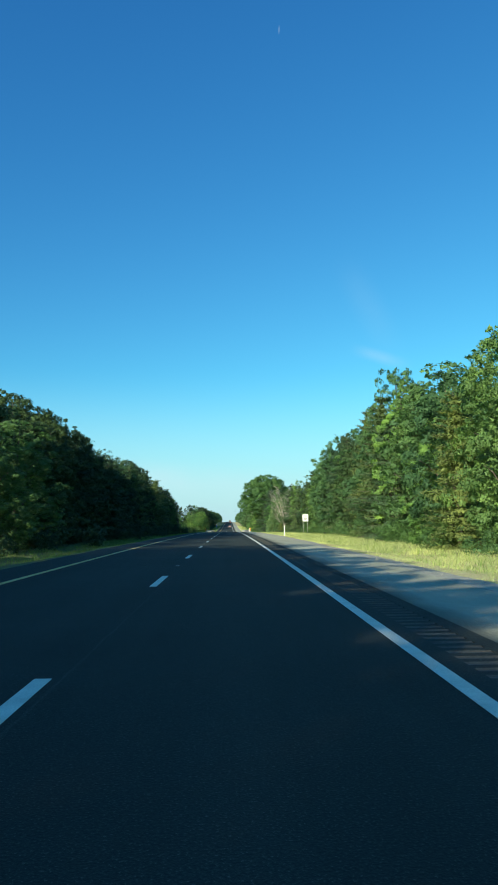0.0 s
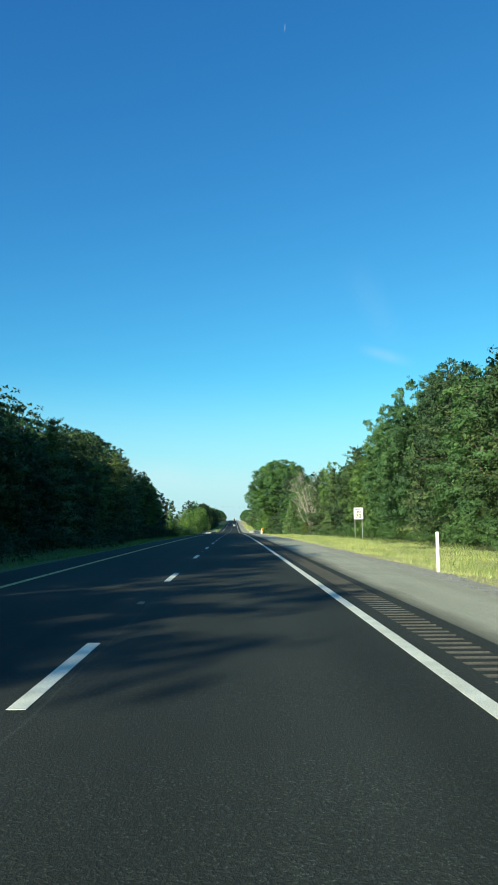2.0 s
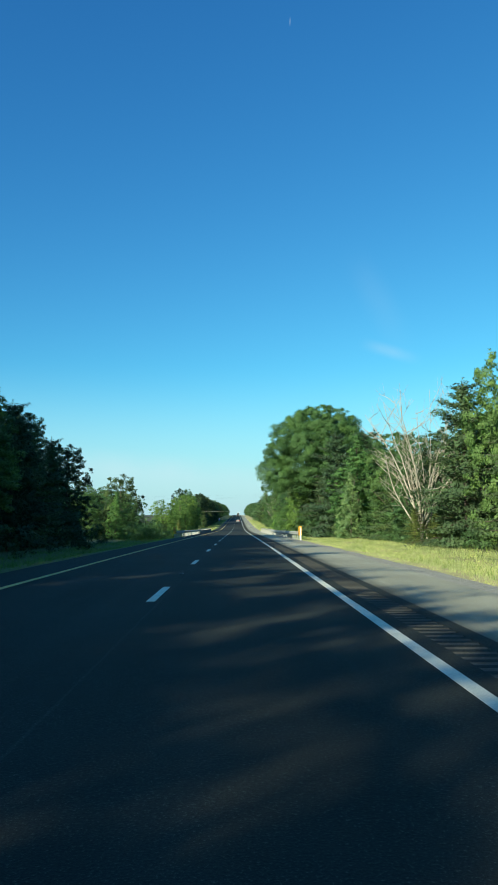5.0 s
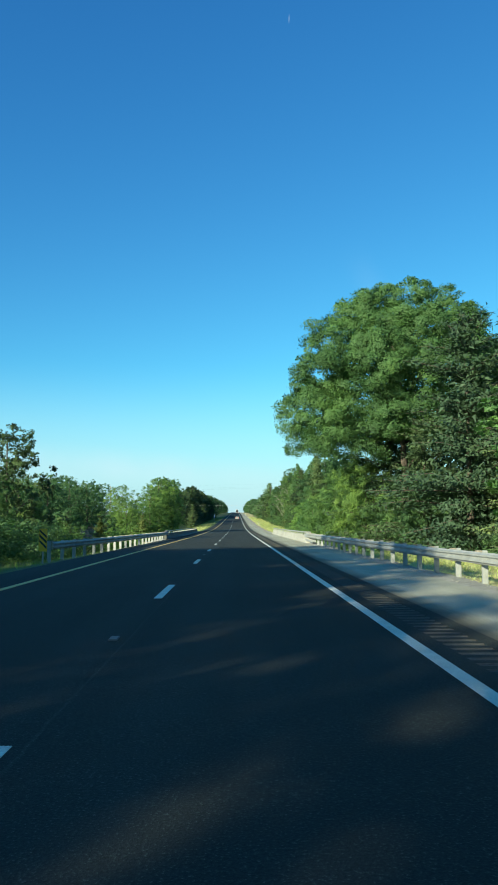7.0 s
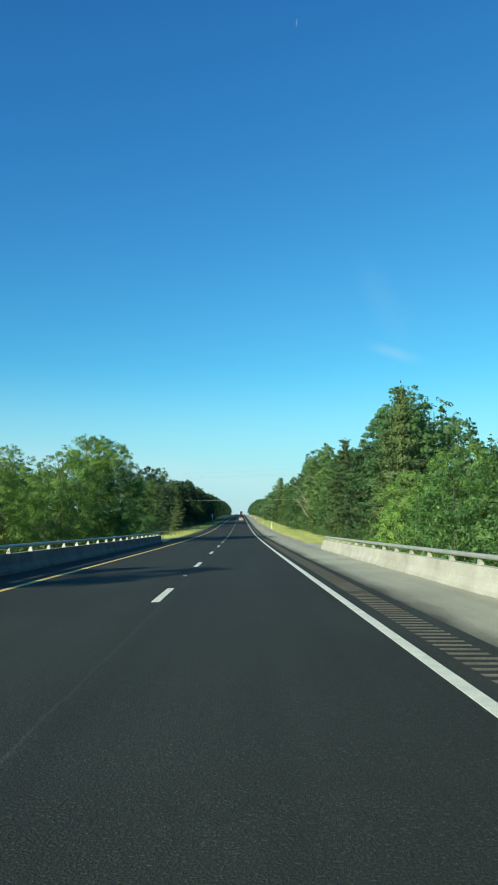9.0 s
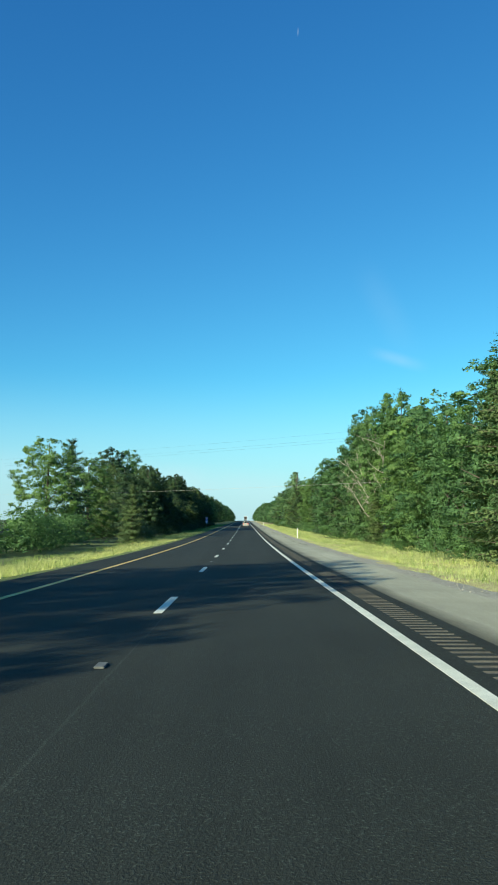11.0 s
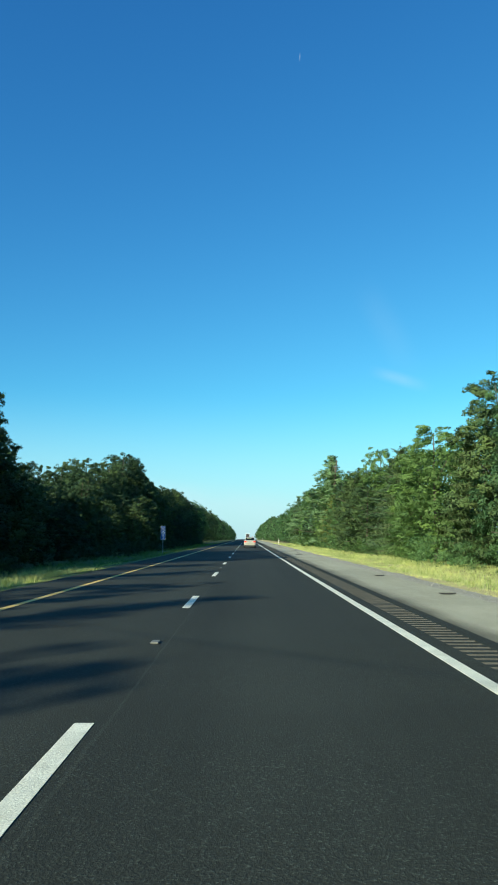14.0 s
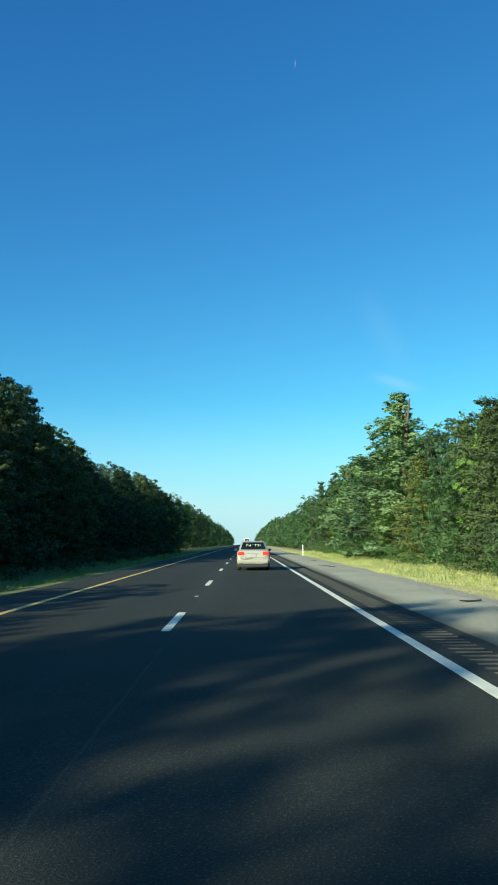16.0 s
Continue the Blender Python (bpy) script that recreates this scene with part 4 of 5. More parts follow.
grass("median_grass", 3, 36000, (-12.5, -5.6, 40, 640), 0.30, GRASS_GREEN, "rough green grass on the median")
grass("hay", 4, 9000, (-10.8, -6.2, 352, 480), 0.42, GRASS_DRY, "tall pale dry grass on the median")


def stones(name, seed, n, label):
    """Loose stones scattered over the gravel and the edge of the shoulder."""
    rng = np.random.default_rng(seed)
    out = []
    for _ in range(n):
        y = rng.uniform(25, 560)
        x = min(gravel_edge(y) + 0.1, 6.75 + abs(rng.normal()) * 0.75)
        if 262 < y < 348 and x > 7.0:
            continue
        r = 0.010 + 0.022 * rng.random() ** 3
        v = OCT_V * rng.uniform(0.6, 1.2, (6, 1)) * np.array((r, r, r * 0.7))
        a = rng.uniform(0, 6.28)
        v = v @ np.array(((math.cos(a), math.sin(a), 0), (-math.sin(a), math.cos(a), 0), (0, 0, 1)))
        out.append((v + np.array((x, y, gravel_z(x, y) + r * 0.3)))[OCT_F].reshape(-1, 3))
    return tagged(put(name, soup(name, np.concatenate(out), STONE)), label, "stones", kind="stuff")


STONE = two_tone("pale crushed limestone", (0.24, 0.23, 0.20), (0.42, 0.40, 0.35), 7.0, 60, 0.9, 0.2)
stones("loose_stones", 8, 9000, "loose pale stones along the edge of the shoulder")


# ---------- bridge, guardrails ----------
W_PROFILE = ((0.0, 0.0), (0.02, 0.035), (0.075, 0.06), (0.075, 0.10), (0.02, 0.135), (0.02, 0.175), (0.075, 0.21), (0.075, 0.25), (0.02, 0.275), (0.0, 0.31))


def beam_mesh(side, x0, x1, y0, y1):
    """A W-shaped rail section; side is the way it faces."""
    verts, faces = [], []
    for y, x in ((y0, x0), ((y0 + y1) / 2, (x0 + x1) / 2), (y1, x1)):
        for dx, dz in W_PROFILE:
            verts.append((x - side * dx, y, zr(y) + 0.40 + dz))
        for dx, dz in W_PROFILE[::-1]:
            verts.append((x - side * (dx - 0.012), y, zr(y) + 0.40 + dz))
    n = 2 * len(W_PROFILE)
    for j in range(2):
        for i in range(n):
            a, b = j * n + i, j * n + (i + 1) % n
            faces.append((a, b, b + n, a + n))
    faces += [tuple(range(n))[::-1], tuple(range(2 * n, 3 * n))]
    return mesh_from("beam", verts, faces, [STEEL])


def guardrail(side, path, label, last_post, close=0.0):
    """path: (y, x) points. Beams in 3.81 m lengths, posts and blocks every 1.9 m, twice as many over the last stretch."""
    thing = new("guardrail")
    ys, xs = zip(*path)
    at = lambda y: float(np.interp(y, ys, xs))
    y = ys[0]
    while y < ys[-1] - 0.3:
        e = min(ys[-1], y + 3.85)
        put("beam", beam_mesh(side, at(y), at(e), y, e), thing)
        y += 3.81
    y = ys[0] + 0.4
    while y < last_post:
        x, z = at(y) + side * 0.02, zr(y)
        lo, hi = sorted((x, x + side * 0.15))
        part("block", boxed(lo, hi, y - 0.07, y + 0.07, z + 0.38, z + 0.74, bevel=0.01), TIMBER, thing)
        lo, hi = sorted((x + side * 0.15, x + side * 0.30))
        part("post", boxed(lo, hi, y - 0.05, y + 0.05, z - 0.9, z + 0.74, bevel=0.012), STEEL, thing)
        y += 0.9525 if y > last_post - close else 1.905
    if close:   # a lower rub rail at the tie to the wall
        y0, y1 = last_post - 2.6, ys[-1] - 0.15
        verts = [(x + side * dx, y, zr(y) + dz) for y, x, lo, hi in ((y0, at(y0) - side * 0.02, 0.10, 0.24), (y1, at(y1), 0.14, 0.30)) for dx, dz in ((-0.05, lo + 0.02), (-0.05, hi - 0.02), (0.0, hi), (0.012, hi), (0.012, lo), (0.0, lo))]
        faces = [(i, (i + 1) % 6, (i + 1) % 6 + 6, i + 6) for i in range(6)] + [(5, 4, 3, 2, 1, 0), (6, 7, 8, 9, 10, 11)]
        put("rub_rail", mesh_from("rub_rail", verts, faces, [STEEL]), thing)
    return tagged(thing, label, "guardrail")


guardrail(1, ((232, 7.95), (240, 7.55), (252, 7.3), (272.6, 7.09), (275.2, 7.075)), "galvanised steel guardrail on pale posts beside the shoulder", 272.6, 3.4)
guardrail(-1, ((247.5, -6.15), (256, -5.75), (270, -5.5), (287, -5.34), (289.3, -5.305)), "galvanised steel guardrail on pale posts along the median", 286.8)


def parapet(side, xin, y0, y1, stone, label):
    """A low concrete wall with a flared end and an aluminium rail on bracket posts."""
    thing = new("bridge_parapet")
    prof = ((0.0, -0.4), (0.0, 0.09), (0.10, 0.26), (0.13, 0.58), (0.40, 0.58), (0.40, -0.4))
    n = max(1, round((y1 - y0) / 6.0))
    for k in range(n):
        a, b = y0 + (y1 - y0) * k / n + 0.012, y0 + (y1 - y0) * (k + 1) / n - 0.012
        verts = [(xin + side * dx, y, zr(y) + dz) for y in (a, (a + b) / 2, b) for dx, dz in prof]
        m = len(prof)
        faces = [(j * m + i, j * m + (i + 1) % m, (j + 1) * m + (i + 1) % m, (j + 1) * m + i) for j in range(2) for i in range(m)]
        faces += [tuple(range(m))[::-1], tuple(range(2 * m, 3 * m))]
        put("wall_panel", mesh_from("wall_panel", verts, faces, [stone]), thing)
    bm = bmesh.new()   # end block: its top falls away from the rail, its foot is turned out
    side_on = ((y0 + 0.9, 0.575), (y0 + 0.9, 0.86), (y0 - 0.1, 0.86), (y0 - 0.9, 0.74), (y0 - 1.0, 0.66), (y0 - 1.0, -0.4), (y0 + 0.004, -0.4), (y0 + 0.004, 0.575))
    rows = [[bm.verts.new((xin + side * dx, y, zr(y0) + dz)) for y, dz in side_on] for dx in (0.125, 0.42)]
    bm.faces.new(rows[0])
    bm.faces.new(rows[1][::-1])
    for i in range(len(side_on)):
        k = (i + 1) % len(side_on)
        bm.faces.new((rows[0][i], rows[1][i], rows[1][k], rows[0][k]))
    bmesh.ops.recalc_face_normals(bm, faces=bm.faces)
    bmesh.ops.bevel(bm, geom=[e for e in bm.edges if e.calc_face_angle(0) > 0.6], offset=0.025, segments=2, affect="EDGES")
    part("end_block", bm, stone, thing, "rounded concrete end block")
    bm = boxed(*sorted((xin - side * 0.03, xin + side * 0.13)), y0 - 0.8, y0 + 0.3, zr(y0) - 0.4, zr(y0) + 0.12)
    for v in bm.verts:
        if v.co.z > zr(y0) and v.co.y < y0 - 0.5:
            v.co.z -= 0.09
        if v.co.z > zr(y0) and side * (v.co.x - xin) > 0.05:
            v.co.z += 0.12
    part("foot", bm, stone, thing)
    ys = np.arange(y0 + 0.05, y1 - 0.2, 3.0)
    xr = xin + side * 0.22
    put("rail", mesh_from("rail", *tube_data([((xr, y, zr(y) + 0.80), 0.062) for y in (*ys, y1 - 0.3)], 10), [ALU], flat=False), thing, None)
    y = y0 + 1.2
    while y < y1 - 0.6:
        z = zr(y)
        bm = bmesh.new()
        pts = ((0.20, 0.575), (0.36, 0.575), (0.33, 0.66), (0.29, 0.74), (0.28, 0.82), (0.20, 0.82), (0.24, 0.70))
        front = [bm.verts.new((xin + side * dx, y - 0.06, z + dz)) for dx, dz in pts]
        back = [bm.verts.new((xin + side * dx, y + 0.06, z + dz)) for dx, dz in pts]
        bm.faces.new(front)
        bm.faces.new(back[::-1])
        for i in range(len(pts)):
            j = (i + 1) % len(pts)
            bm.faces.new((front[i], back[i], back[j], front[j]))
        bmesh.ops.recalc_face_normals(bm, faces=bm.faces)
        part("bracket", bm, ALU, thing)
        y += 2.25
    return tagged(thing, label, "parapet")


parapet(1, 6.98, 274.2, 326.5, CONCRETE, "pale concrete bridge parapet topped by an aluminium rail")
# The median wall has a darker concrete than the right one.
parapet(-1, -5.2, 288.4, 341.0, DARK_CONCRETE, "dark concrete bridge parapet topped by an aluminium rail")
for x0, x1, a, b in ((6.86, 7.9, 262, 340), (-6.2, -5.31, 276, 352)):
    ys = list(range(a, b + 1, 2))
    tagged(put("pavement", mesh_from("pavement", *slab([x0, x1], ys, flat(-0.02), 0.8), [CONCRETE if x0 > 0 else GRAVEL])), "concrete edge of the bridge deck", "bridge deck", kind="structure")


# ---------- signs and posts ----------
WHITE = plain("white sign sheeting", (0.80, 0.80, 0.78), 0.45)
BLACK = plain("black sign print", (0.015, 0.015, 0.016), 0.5)
BLUE = plain("blue sign sheeting", (0.02, 0.11, 0.40), 0.4)
RED = plain("red sign print", (0.50, 0.03, 0.03), 0.4)
ORANGE = plain("orange-yellow reflective sheeting", (0.85, 0.42, 0.03), 0.4)
PLASTIC = plain("white flexible plastic", (0.78, 0.78, 0.74), 0.5)
RUBBER = two_tone("black tyre rubber", (0.012, 0.012, 0.012), (0.03, 0.03, 0.03), 8, 50, 0.85, 0.3)


def lettering(text, size, material, parent, x, z, y):
    cu = bpy.data.curves.new("lettering", "FONT")
    cu.body, cu.size, cu.align_x, cu.align_y, cu.extrude, cu.offset = text, size, "CENTER", "CENTER", 0.0015, size * 0.02
    tmp = bpy.data.objects.new("lettering", cu)
    me = bpy.data.meshes.new_from_object(tmp)
    bpy.data.objects.remove(tmp)
    me.materials.append(material)
    ob = put("lettering", me, parent, Matrix.Translation((x, y, z)) @ Matrix.Rotation(radians(90), 4, "X"))
    return ob


def plate(w, h, z, r, y0, y1):
    """An upright sheet with rounded corners, facing -y."""
    bm = bmesh.new()
    pts = []
    for cx, cz, a0 in ((w / 2 - r, h / 2 - r, 0), (-w / 2 + r, h / 2 - r, 90), (-w / 2 + r, -h / 2 + r, 180), (w / 2 - r, -h / 2 + r, 270)):
        for k in range(5):
            a = radians(a0 + 22.5 * k)
            pts.append((cx + r * math.cos(a), z + cz + r * math.sin(a)))
    front = [bm.verts.new((x, y0, q)) for x, q in pts]
    back = [bm.verts.new((x, y1, q)) for x, q in pts]
    bm.faces.new(front)
    bm.faces.new(back[::-1])
    for i in range(len(pts)):
        j = (i + 1) % len(pts)
        bm.faces.new((front[i], front[j], back[j], back[i]))
    bmesh.ops.recalc_face_normals(bm, faces=bm.faces)
    return bm


def speed_sign(x, y):
    thing = new("speed_limit_sign")
    thing.matrix_basis = Matrix.Translation((x, y, ground_z(x, y)))
    base = zr(y) - ground_z(x, y)
    zc = 2.95 + base
    for dx in (-0.47, 0.47):
        part("post", boxed(dx - 0.03, dx + 0.03, 0.03, 0.09, -0.3, zc + 0.4), STEEL, thing, "thin steel post")
    panel = part("panel", plate(1.22, 1.52, zc, 0.06, 0.0, 0.02), WHITE, thing)
    part("border", plate(1.17, 1.47, zc, 0.05, -0.003, 0.001), BLACK, panel)
    part("face", plate(1.13, 1.43, zc, 0.04, -0.006, -0.002), WHITE, panel)
    lettering("SPEED", 0.30, BLACK, panel, 0, zc + 0.48, -0.008)
    lettering("LIMIT", 0.30, BLACK, panel, 0, zc + 0.17, -0.008)
    lettering("70", 0.74, BLACK, panel, 0, zc - 0.35, -0.008)
    return tagged(thing, "white speed limit sign on two steel posts in the grass", "road sign")


speed_sign(17.8, 159.3)


def mile_sign(x, y):
    thing = new("mile_marker_sign")
    g = ground_z(x, y)
    thing.matrix_basis = Matrix.Translation((x, y, g))
    zc = zr(y) - g + 1.92
    part("post", boxed(-0.03, 0.03, 0.03, 0.08, -0.3, zc + 0.5), STEEL, thing, "thin steel post")
    panel = part("panel", plate(0.50, 1.46, zc, 0.03, 0.0, 0.02), WHITE, thing)
    part("face", plate(0.475, 1.435, zc, 0.025, -0.004, 0.001), BLUE, panel)
    lettering("SOUTH", 0.145, WHITE, panel, 0, zc + 0.59, -0.006)
    shield = bmesh.new()
    vs = [shield.verts.new((px, -0.006, zc + 0.29 + pz)) for px, pz in ((-0.17, 0.17), (-0.09, 0.19), (0, 0.17), (0.09, 0.19), (0.17, 0.17), (0.19, 0.02), (0.14, -0.10), (0, -0.20), (-0.14, -0.10), (-0.19, 0.02))]
    shield.faces.new(vs)
    part("shield", shield, WHITE, panel)
    inner = bmesh.new()
    vs = [inner.verts.new((px, -0.008, zc + 0.28 + pz)) for px, pz in ((-0.155, 0.075), (0.155, 0.075), (0.17, 0.02), (0.125, -0.09), (0, -0.175), (-0.125, -0.09), (-0.17, 0.02))]
    inner.faces.new(vs)
    part("shield_field", inner, BLUE, panel)
    band = part("shield_band", boxed(-0.15, 0.15, -0.0075, -0.006, zc + 0.37, zc + 0.44), RED, panel)
    lettering("75", 0.20, WHITE, panel, 0, zc + 0.255, -0.010)
    lettering("MILE", 0.165, WHITE, panel, 0, zc - 0.03, -0.006)
    lettering("51", 0.25, WHITE, panel, 0, zc - 0.27, -0.006)
    part("divider", boxed(-0.22, 0.22, -0.006, -0.004, zc - 0.435, zc - 0.42), WHITE, panel)
    lettering(".0", 0.25, WHITE, panel, 0, zc - 0.57, -0.006)
    return tagged(thing, "tall narrow blue mile marker sign on a steel post", "road sign")


mile_sign(-7.8, 513.0)


def delineator(x, y):
    thing = new("delineator_post")
    thing.matrix_basis = Matrix.Translation((x, y, zr(y) - 0.07))
    bm = boxed(-0.05, 0.05, -0.018, 0.018, -0.2, 1.22, bevel=0.014)
    part("stake", bm, PLASTIC, thing)
    part("reflector", boxed(-0.036, 0.036, -0.023, -0.017, 1.02, 1.15, bevel=0.004), WHITE, thing, "small white reflector")
    return tagged(thing, "slim white plastic delineator post beside the gravel", "delineator", "delineator posts")


for x, y in ((7.9, 89.2), (7.75, 226.8), (8.15, 431.0), (7.75, 581.0), (7.75, 735.0), (7.75, 890.0)):
    delineator(x, y)


def hazard_marker(x, y, slope, board, stripe, label):
    """A narrow board with diagonal stripes at the head of a guardrail."""
    thing = new("object_marker")
    z = zr(y)
    thing.matrix_basis = Matrix.Translation((x, y, z))
    part("post", boxed(-0.03, 0.03, 0.02, 0.07, -0.5, 1.0), STEEL, thing, "thin steel post")
    panel = part("panel", plate(0.34, 0.92, 0.80, 0.03, 0.0, 0.015), board, thing)
    for k in range(-4, 5):
        c = 0.80 + k * 0.22
        bm = bmesh.new()
        vs = []
        for px, pz in ((-0.15, -0.15 * slope), (0.15, 0.15 * slope), (0.15, 0.15 * slope + 0.105), (-0.15, -0.15 * slope + 0.105)):
            vs.append((px, min(1.235, max(0.365, c + pz))))
        if max(q for _, q in vs) - min(q for _, q in vs) < 0.02 or len(set(vs)) < 4:
            bm.free()
            continue
        bm.faces.new([bm.verts.new((px, -0.004, pz)) for px, pz in vs])
        part("stripe", bm, stripe, panel)
    return tagged(thing, label, "road sign")


hazard_marker(8.12, 231.6, 1.0, ORANGE, BLACK, "orange board with black diagonal stripes at the guardrail end")
hazard_marker(-6.35, 246.8, -1.0, ORANGE, BLACK, "orange board with black diagonal stripes at the median guardrail")


STUD = plain("scuffed dull metal", (0.16, 0.165, 0.15), 0.7, 0.2)


def road_stud(y):
    bm = boxed(-0.06, 0.06, -0.13, 0.13, 0, 0.022, bevel=0.01)
    ob = part("road_stud", bm, STUD)
    ob.matrix_basis = Matrix.Translation((0.0, y, zr(y) + 0.001))
    return tagged(ob, "flat grey metal road stud between the lane dashes", "road stud", "studs of the lane line")


for k in range(-2, 60, 2):
    road_stud((k + 0.6) * 12.192)


def tyre_scrap(x, y, length, turn, seed):
    """A curled strip of shed tread."""
    rng = np.random.default_rng(seed)
    verts, faces = [], []
    n = 8
    for i in range(n + 1):
        s = i / n - 0.5
        w = 0.07 * (1 - 0.7 * abs(2 * s) ** 2) * rng.uniform(0.7, 1.2)
        zc = 0.012 + 0.10 * abs(s) ** 2 * length
        for dy, dz in ((-w, 0.0), (w, 0.01), (w, 0.028), (-w, 0.022)):
            verts.append((s * length, dy + 0.12 * s * s * length, zc + dz))
        if i:
            a = (i - 1) * 4
            faces += [(a + k, a + (k + 1) % 4, a + 4 + (k + 1) % 4, a + 4 + k) for k in range(4)]
    faces += [(3, 2, 1, 0), tuple(range(4 * n, 4 * n + 4))]
    ob = put("tyre_scrap", mesh_from("tyre_scrap", verts, faces, [RUBBER]), None, Matrix.Translation((x, y, zr(y) - 0.004)) @ Matrix.Rotation(turn, 4, "Z"))
    return tagged(ob, "torn black strip of tyre on the shoulder", "tyre scrap", "tyre scraps")


for i, (x, y, ln, a) in enumerate(((5.75, 497.8, 0.62, 0.1), (6.05, 503.2, 0.4, 0.4), (6.25, 506.5, 0.25, 1.2), (6.1, 544, 0.8, 0.05), (6.65, 517.5, 0.6, 0.3), (6.3, 542, 0.5, 0.2),
                                   (5.5, 420.6, 0.24, 0.8), (6.2, 410.2, 0.35, 0.1), (6.5, 405.4, 0.3, 0.5), (6.6, 400.8, 0.3, 0.1), (6.4, 464, 0.4, 0.2), (6.55, 428, 0.3, 0.3), (6.5, 555, 0.4, 0.0), (6.5, 455, 0.45, 0.1))):
    tyre_scrap(x, y, ln, a, i)


# ---------- overhead wires ----------
def wire(a, b, za, zb, sag, r, material, label):
    rings = []
    for i in range(25):
        s = i / 24
        rings.append(((a[0] + (b[0] - a[0]) * s, a[1] + (b[1] - a[1]) * s, za + (zb - za) * s - sag * 4 * s * (1 - s)), r))
    return tagged(put("overhead_wire", mesh_from("overhead_wire", *tube_data(rings, 6), [material], flat=False)), label, "wire", "overhead wires")


WIRE = plain("weathered cable sheath", (0.35, 0.34, 0.31), 0.6)
WIRE_DARK = plain("dark bare conductor", (0.03, 0.032, 0.036), 0.9)
z0 = zr(425)


def utility_pole(x, y, top, turn, arm, label):
    pole = new("utility_pole")
    g = ground_z(x, y)
    pole.matrix_basis = Matrix.Translation((x, y, g)) @ Matrix.Rotation(turn, 4, "Z")
    top = z0 + top - g
    put("mast", mesh_from("mast", *tube_data([((0, 0, -0.5), 0.17), ((0, 0, top), 0.11)], 10), [TIMBER], flat=False), pole)
    if arm:
        part("crossarm", boxed(-1.1, 1.1, -0.06, 0.06, top - 0.62, top - 0.5, bevel=0.01), TIMBER, pole)
    return tagged(pole, label, "utility pole", "utility poles")


CABLE = ((-42.0, 460.7), (38.0, 392.7))
POWER = ((-42.0, 462.3), (40.0, 399.2))
for x, y in CABLE:
    utility_pole(x, y, 6.9, 0, False, "short grey timber cable pole among the trees")
for x, y in POWER:
    utility_pole(x, y, 12.9, radians(52), True, "grey timber power pole standing among the trees")
wire(*CABLE, z0 + 6.4, z0 + 6.4, 0.54, 0.009, WIRE, "pale sagging cable across the motorway")
for dx, hz in ((-0.5, 10.9), (0.0, 11.3), (0.5, 12.1)):
    o = (dx * 0.61, dx * 0.79)
    wire((POWER[0][0] + o[0], POWER[0][1] + o[1]), (POWER[1][0] + o[0], POWER[1][1] + o[1]), z0 + hz + 0.4, z0 + hz + 0.4, 0.4, 0.0042, WIRE_DARK, "thin dark power line across the motorway")


# ---------- vehicles ----------
SILVER = plain("silver car paint", (0.40, 0.41, 0.35), 0.34, 0.25, 0.04)
GLASS, _n, _l, _b = mat("dark tinted car glass", 0.06)
_b.inputs["Base Color"].default_value = (0.02, 0.03, 0.03, 1)
_b.inputs["Specular IOR Level"].default_value = 0.7
TAIL = emitter("red tail lamp lens", (0.72, 0.03, 0.015), 0.35)
AMBER = emitter("red-orange beacon", (0.5, 0.08, 0.03), 0.03)
MARKER = plain("pale yellow window chalk", (0.62, 0.72, 0.42), 0.8)
CLEAR = plain("frosted clear lens", (0.55, 0.5, 0.45), 0.2)
PLATE = plain("dusty number plate", (0.34, 0.35, 0.34), 0.6)
DARK = plain("black plastic trim", (0.02, 0.02, 0.022), 0.6)
RIM = plain("grey alloy", (0.35, 0.35, 0.36), 0.35, 0.8)


def loft(sections):
    """Sections (y, [(x, z), ...]) of equal length, half a body, mirrored over x = 0."""
    verts, faces = [], []
    m = None
    for y, half in sections:
        ring = [(x, z) for x, z in half] + [(-x, z) for x, z in half[::-1]]
        m = len(ring)
        verts += [(x, y, z) for x, z in ring]
    for j in range(len(sections) - 1):
        for i in range(m):
            a, b = j * m + i, j * m + (i + 1) % m
            faces.append((a, b, b + m, a + m))
    faces += [tuple(range(m))[::-1], tuple(range((len(sections) - 1) * m, len(sections) * m))]
    bm = bmesh.new()
    vs = [bm.verts.new(v) for v in verts]
    for face in faces:
        bm.faces.new([vs[i] for i in face])
    bmesh.ops.recalc_face_normals(bm, faces=bm.faces)
    return bm


def wheel(parent, x, y, r, side):
    w = 0.19
    tyre = put("tyre", mesh_from("tyre", *tube_data([((x - w / 2, y, r), r * 0.93), ((x - w / 2 + 0.03, y, r), r), ((x + w / 2 - 0.03, y, r), r), ((x + w / 2, y, r), r * 0.93)], 24), [RUBBER], flat=False), parent)
    e = x + side * w / 2
    put("rim", mesh_from("rim", *tube_data([((e - side * 0.02, y, r), r * 0.62), ((e + side * 0.006, y, r), r * 0.60), ((e + side * 0.012, y, r), r * 0.2)], 16), [RIM], flat=False), tyre)


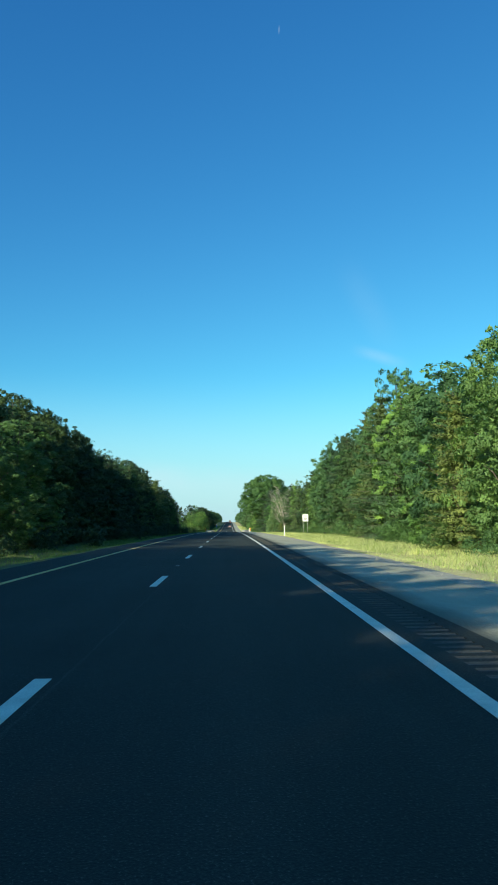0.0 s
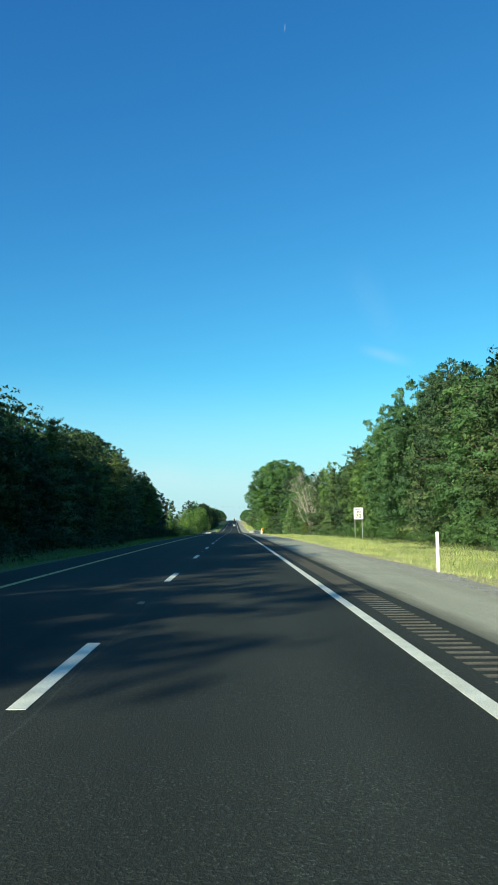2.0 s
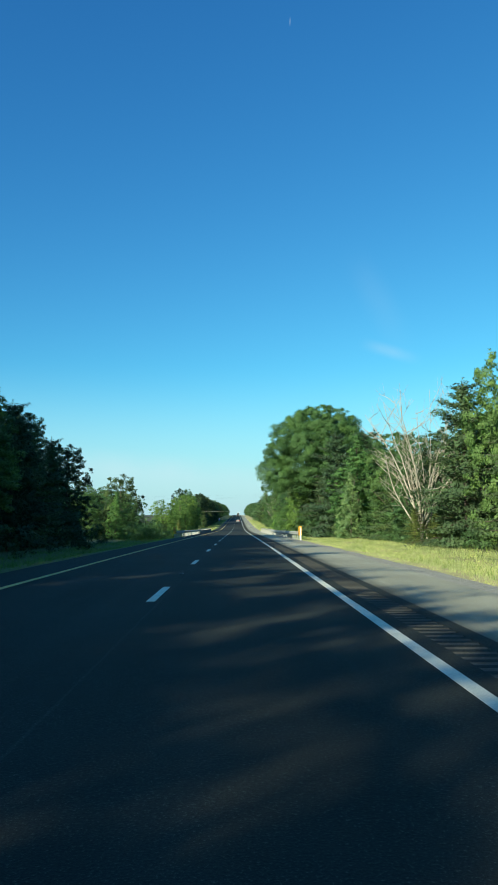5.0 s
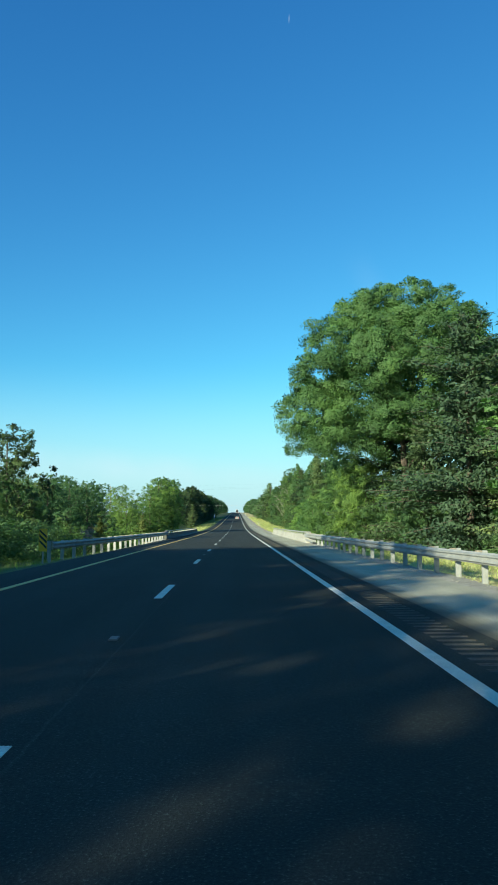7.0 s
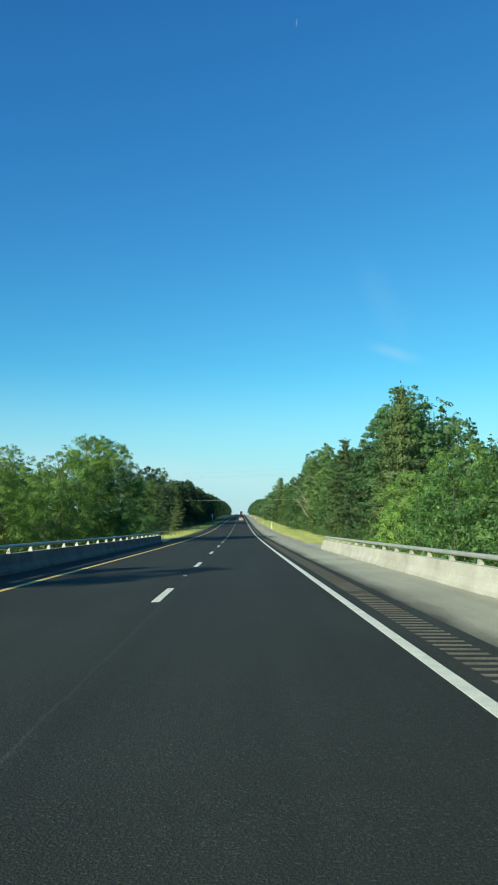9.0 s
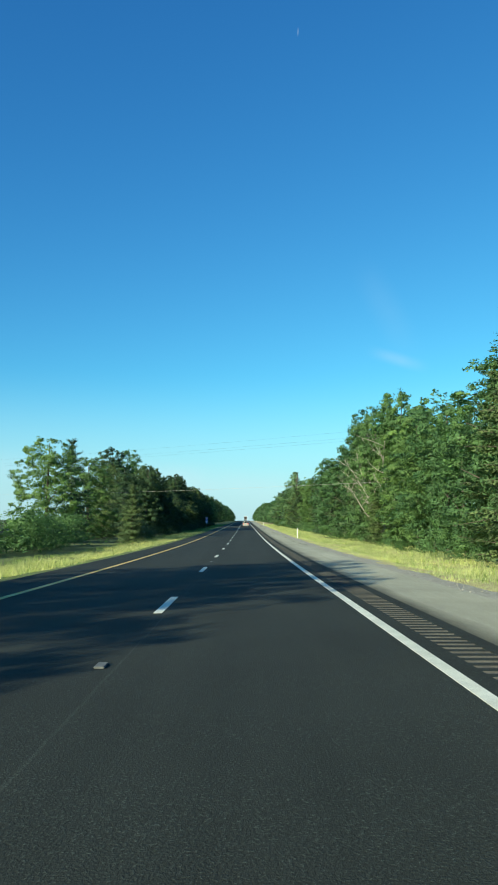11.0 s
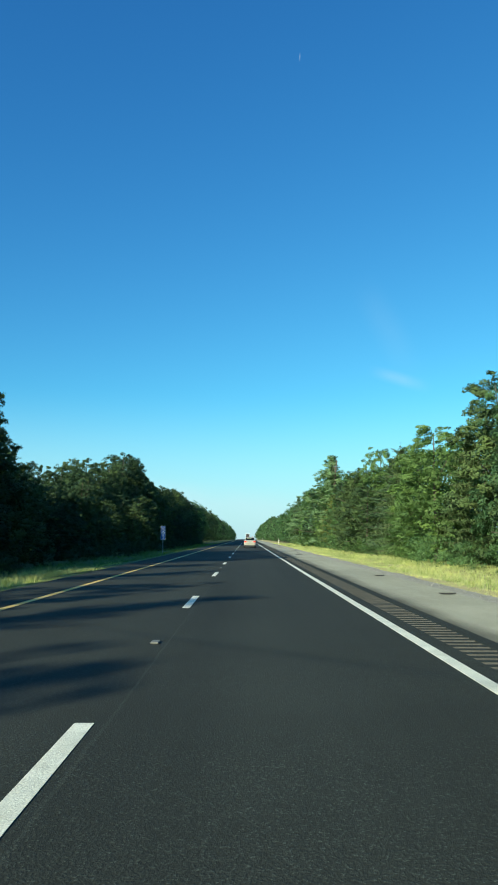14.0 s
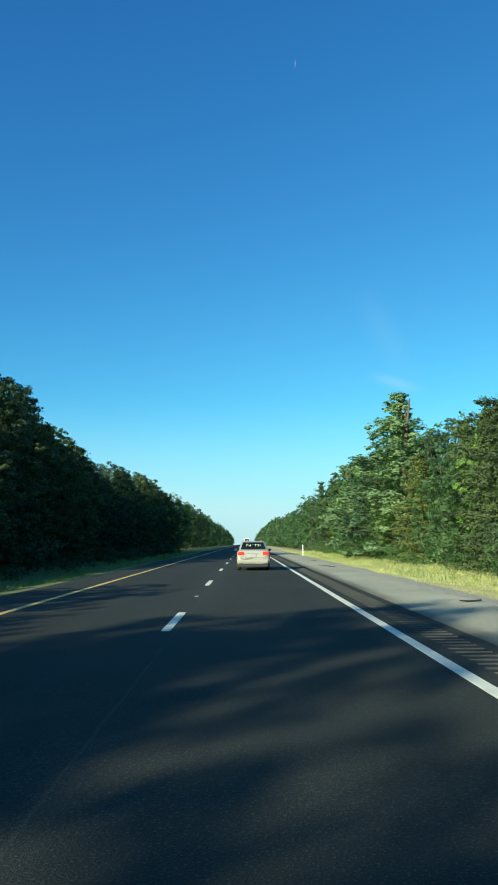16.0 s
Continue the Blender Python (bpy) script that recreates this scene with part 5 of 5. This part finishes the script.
def sedan(x, y):
    """Rear bumper at y, driving along +y."""
    car = new("silver_sedan")
    car.matrix_basis = Matrix.Translation((x, y, zr(y))) @ Matrix.Rotation(math.atan(math.tan(radians(0.39))), 4, "X")
    low = lambda w, zb, zt: [(w * 0.70, zb), (w * 0.88, zb + 0.04), (w * 0.97, zb + 0.14), (w, zb + 0.32), (w * 0.995, zt - 0.22), (w * 0.97, zt - 0.12), (w * 0.91, zt - 0.04), (w * 0.80, zt - 0.006), (w * 0.5, zt + 0.012), (w * 0.2, zt + 0.018)]
    body = part("body", loft([(0.05, low(0.66, 0.34, 0.66)), (0.07, low(0.74, 0.28, 0.86)), (0.11, low(0.795, 0.25, 0.955)), (0.19, low(0.825, 0.235, 1.0)), (0.35, low(0.84, 0.22, 1.025)), (0.75, low(0.85, 0.2, 1.03)), (2.2, low(0.85, 0.2, 0.98)), (3.2, low(0.85, 0.2, 0.95)), (4.1, low(0.82, 0.22, 0.80)), (4.4, low(0.70, 0.3, 0.62))]), SILVER, car)
    cab = lambda w0, w1, z0, z1: [(w0, z0), (w0 - 0.01, z0 + 0.02), ((w0 + w1) / 2 + 0.02, (z0 + z1) / 2), (w1 + 0.02, z1 - 0.05), (w1 - 0.03, z1 - 0.01), (w1 - 0.15, z1)]
    part("roof", loft([(0.72, cab(0.74, 0.72, 0.99, 1.03)), (1.38, cab(0.76, 0.60, 0.98, 1.44)), (1.9, cab(0.77, 0.60, 0.97, 1.475)), (2.5, cab(0.77, 0.60, 0.95, 1.46)), (3.35, cab(0.76, 0.70, 0.92, 0.97))]), SILVER, car)
    bm = bmesh.new()
    q = [bm.verts.new(v) for v in ((-0.64, 0.74, 1.045), (0.64, 0.74, 1.045), (0.53, 1.33, 1.405), (-0.53, 1.33, 1.405))]
    bm.faces.new(q)
    bmesh.ops.solidify(bm, geom=bm.faces[:], thickness=0.012)
    bmesh.ops.translate(bm, verts=bm.verts, vec=(0, -0.012, 0.018))
    window = part("rear_window", bm, GLASS, car, "dark rear window with chalk marks")
    up = Vector((0, 0.59, 0.36)).normalized()
    for u, v0, w, h, lean in ((-0.33, 0.24, 0.026, 0.24, 0), (-0.24, 0.24, 0.026, 0.24, 0.4), (-0.15, 0.24, 0.026, 0.24, 0), (0.0, 0.36, 0.09, 0.022, 0), (0.11, 0.24, 0.022, 0.20, 0), (0.27, 0.24, 0.022, 0.20, 0), (0.19, 0.42, 0.16, 0.022, 0), (0.19, 0.24, 0.16, 0.022, 0), (0.36, 0.28, 0.022, 0.16, 0.4)):
        bm = bmesh.new()
        vs = []
        for a, b in ((-w / 2 + lean * 0.15, 0), (w / 2 + lean * 0.15, 0), (w / 2 - lean * 0.15, h), (-w / 2 - lean * 0.15, h)):
            p = Vector((u + a, 0.74, 1.045)) + up * (v0 + b) + Vector((0, -0.03, 0.045))
            vs.append(bm.verts.new(p))
        bm.faces.new(vs)
        part("chalk_bar", bm, MARKER, window)
    for s in (-1, 1):
        lo, hi = sorted((s * 0.43, s * 0.80))
        lamp = part("tail_lamp", boxed(lo, hi, 0.022, 0.26, 0.73, 0.945, bevel=0.05), TAIL, car, "lit red tail lamp")
        lo, hi = sorted((s * 0.54, s * 0.68))
        part("reverse_lens", boxed(lo, hi, 0.012, 0.03, 0.725, 0.765, bevel=0.006), CLEAR, lamp, "clear reversing lens")
        lo, hi = sorted((s * 0.84, s * 1.0))
        part("door_mirror", boxed(lo, hi, 2.75, 2.88, 0.95, 1.08, bevel=0.03), DARK, car)
        b = bmesh.new()
        bmesh.ops.create_cone(b, cap_ends=True, segments=12, radius1=0.045, radius2=0.028, depth=0.085, matrix=Matrix.Translation((s * 0.36 + 0.06, 1.6, 1.515)))
        part("beacon", b, AMBER, car, "small red-orange beacon on the roof")
        for yy in (0.92, 3.5):
            wheel(car, s * 0.74, yy, 0.305, s)
    part("bumper", boxed(-0.81, 0.81, 0.0, 0.26, 0.36, 0.62, bevel=0.08), SILVER, car)
    part("skirt", boxed(-0.76, 0.76, 0.03, 0.3, 0.19, 0.37, bevel=0.02), DARK, car, "black lower bumper")
    part("boot_seam", boxed(-0.43, 0.43, 0.042, 0.1, 0.645, 0.653), DARK, car)
    part("boot_lip", boxed(-0.52, 0.52, 0.20, 0.30, 1.012, 1.034, bevel=0.01), SILVER, car, "silver lip along the boot lid")
    part("boot_trim", boxed(-0.34, 0.34, 0.05, 0.085, 0.865, 0.885, bevel=0.006), RIM, car, "narrow chrome strip above the plate")
    part("number_plate", boxed(-0.16, 0.16, 0.035, 0.075, 0.69, 0.84, bevel=0.006), PLATE, car, "dull blank number plate")
    return tagged(car, "silver four-door sedan with lit tail lamps driving in the lane", "car")


sedan(1.68, 536.5)


def box_truck(x, y):
    truck = new("box_truck")
    truck.matrix_basis = Matrix.Translation((x, y, zr(y)))
    part("box_body", boxed(-1.25, 1.25, 0, 7.0, 1.05, 3.7, bevel=0.05), WHITE, truck)
    part("door_panel", boxed(-1.12, 1.12, -0.03, 0.0, 1.15, 3.55, bevel=0.01), DARK, truck, "dark rear door")
    part("cab", boxed(-1.1, 1.1, 7.2, 9.0, 0.6, 2.7, bevel=0.15), WHITE, truck)
    part("chassis", boxed(-0.9, 0.9, 0.2, 8.4, 0.55, 1.05), DARK, truck)
    for s in (-1, 1):
        part("tail_lamp", boxed(s * 0.95 - 0.1, s * 0.95 + 0.1, -0.02, 0.06, 0.8, 0.95, bevel=0.02), TAIL, truck)
        for yy in (1.6, 7.8):
            wheel(truck, s * 0.95, yy, 0.48, s)
    return tagged(truck, "tall white box truck far ahead on the road", "truck")


box_truck(1.8, 890)
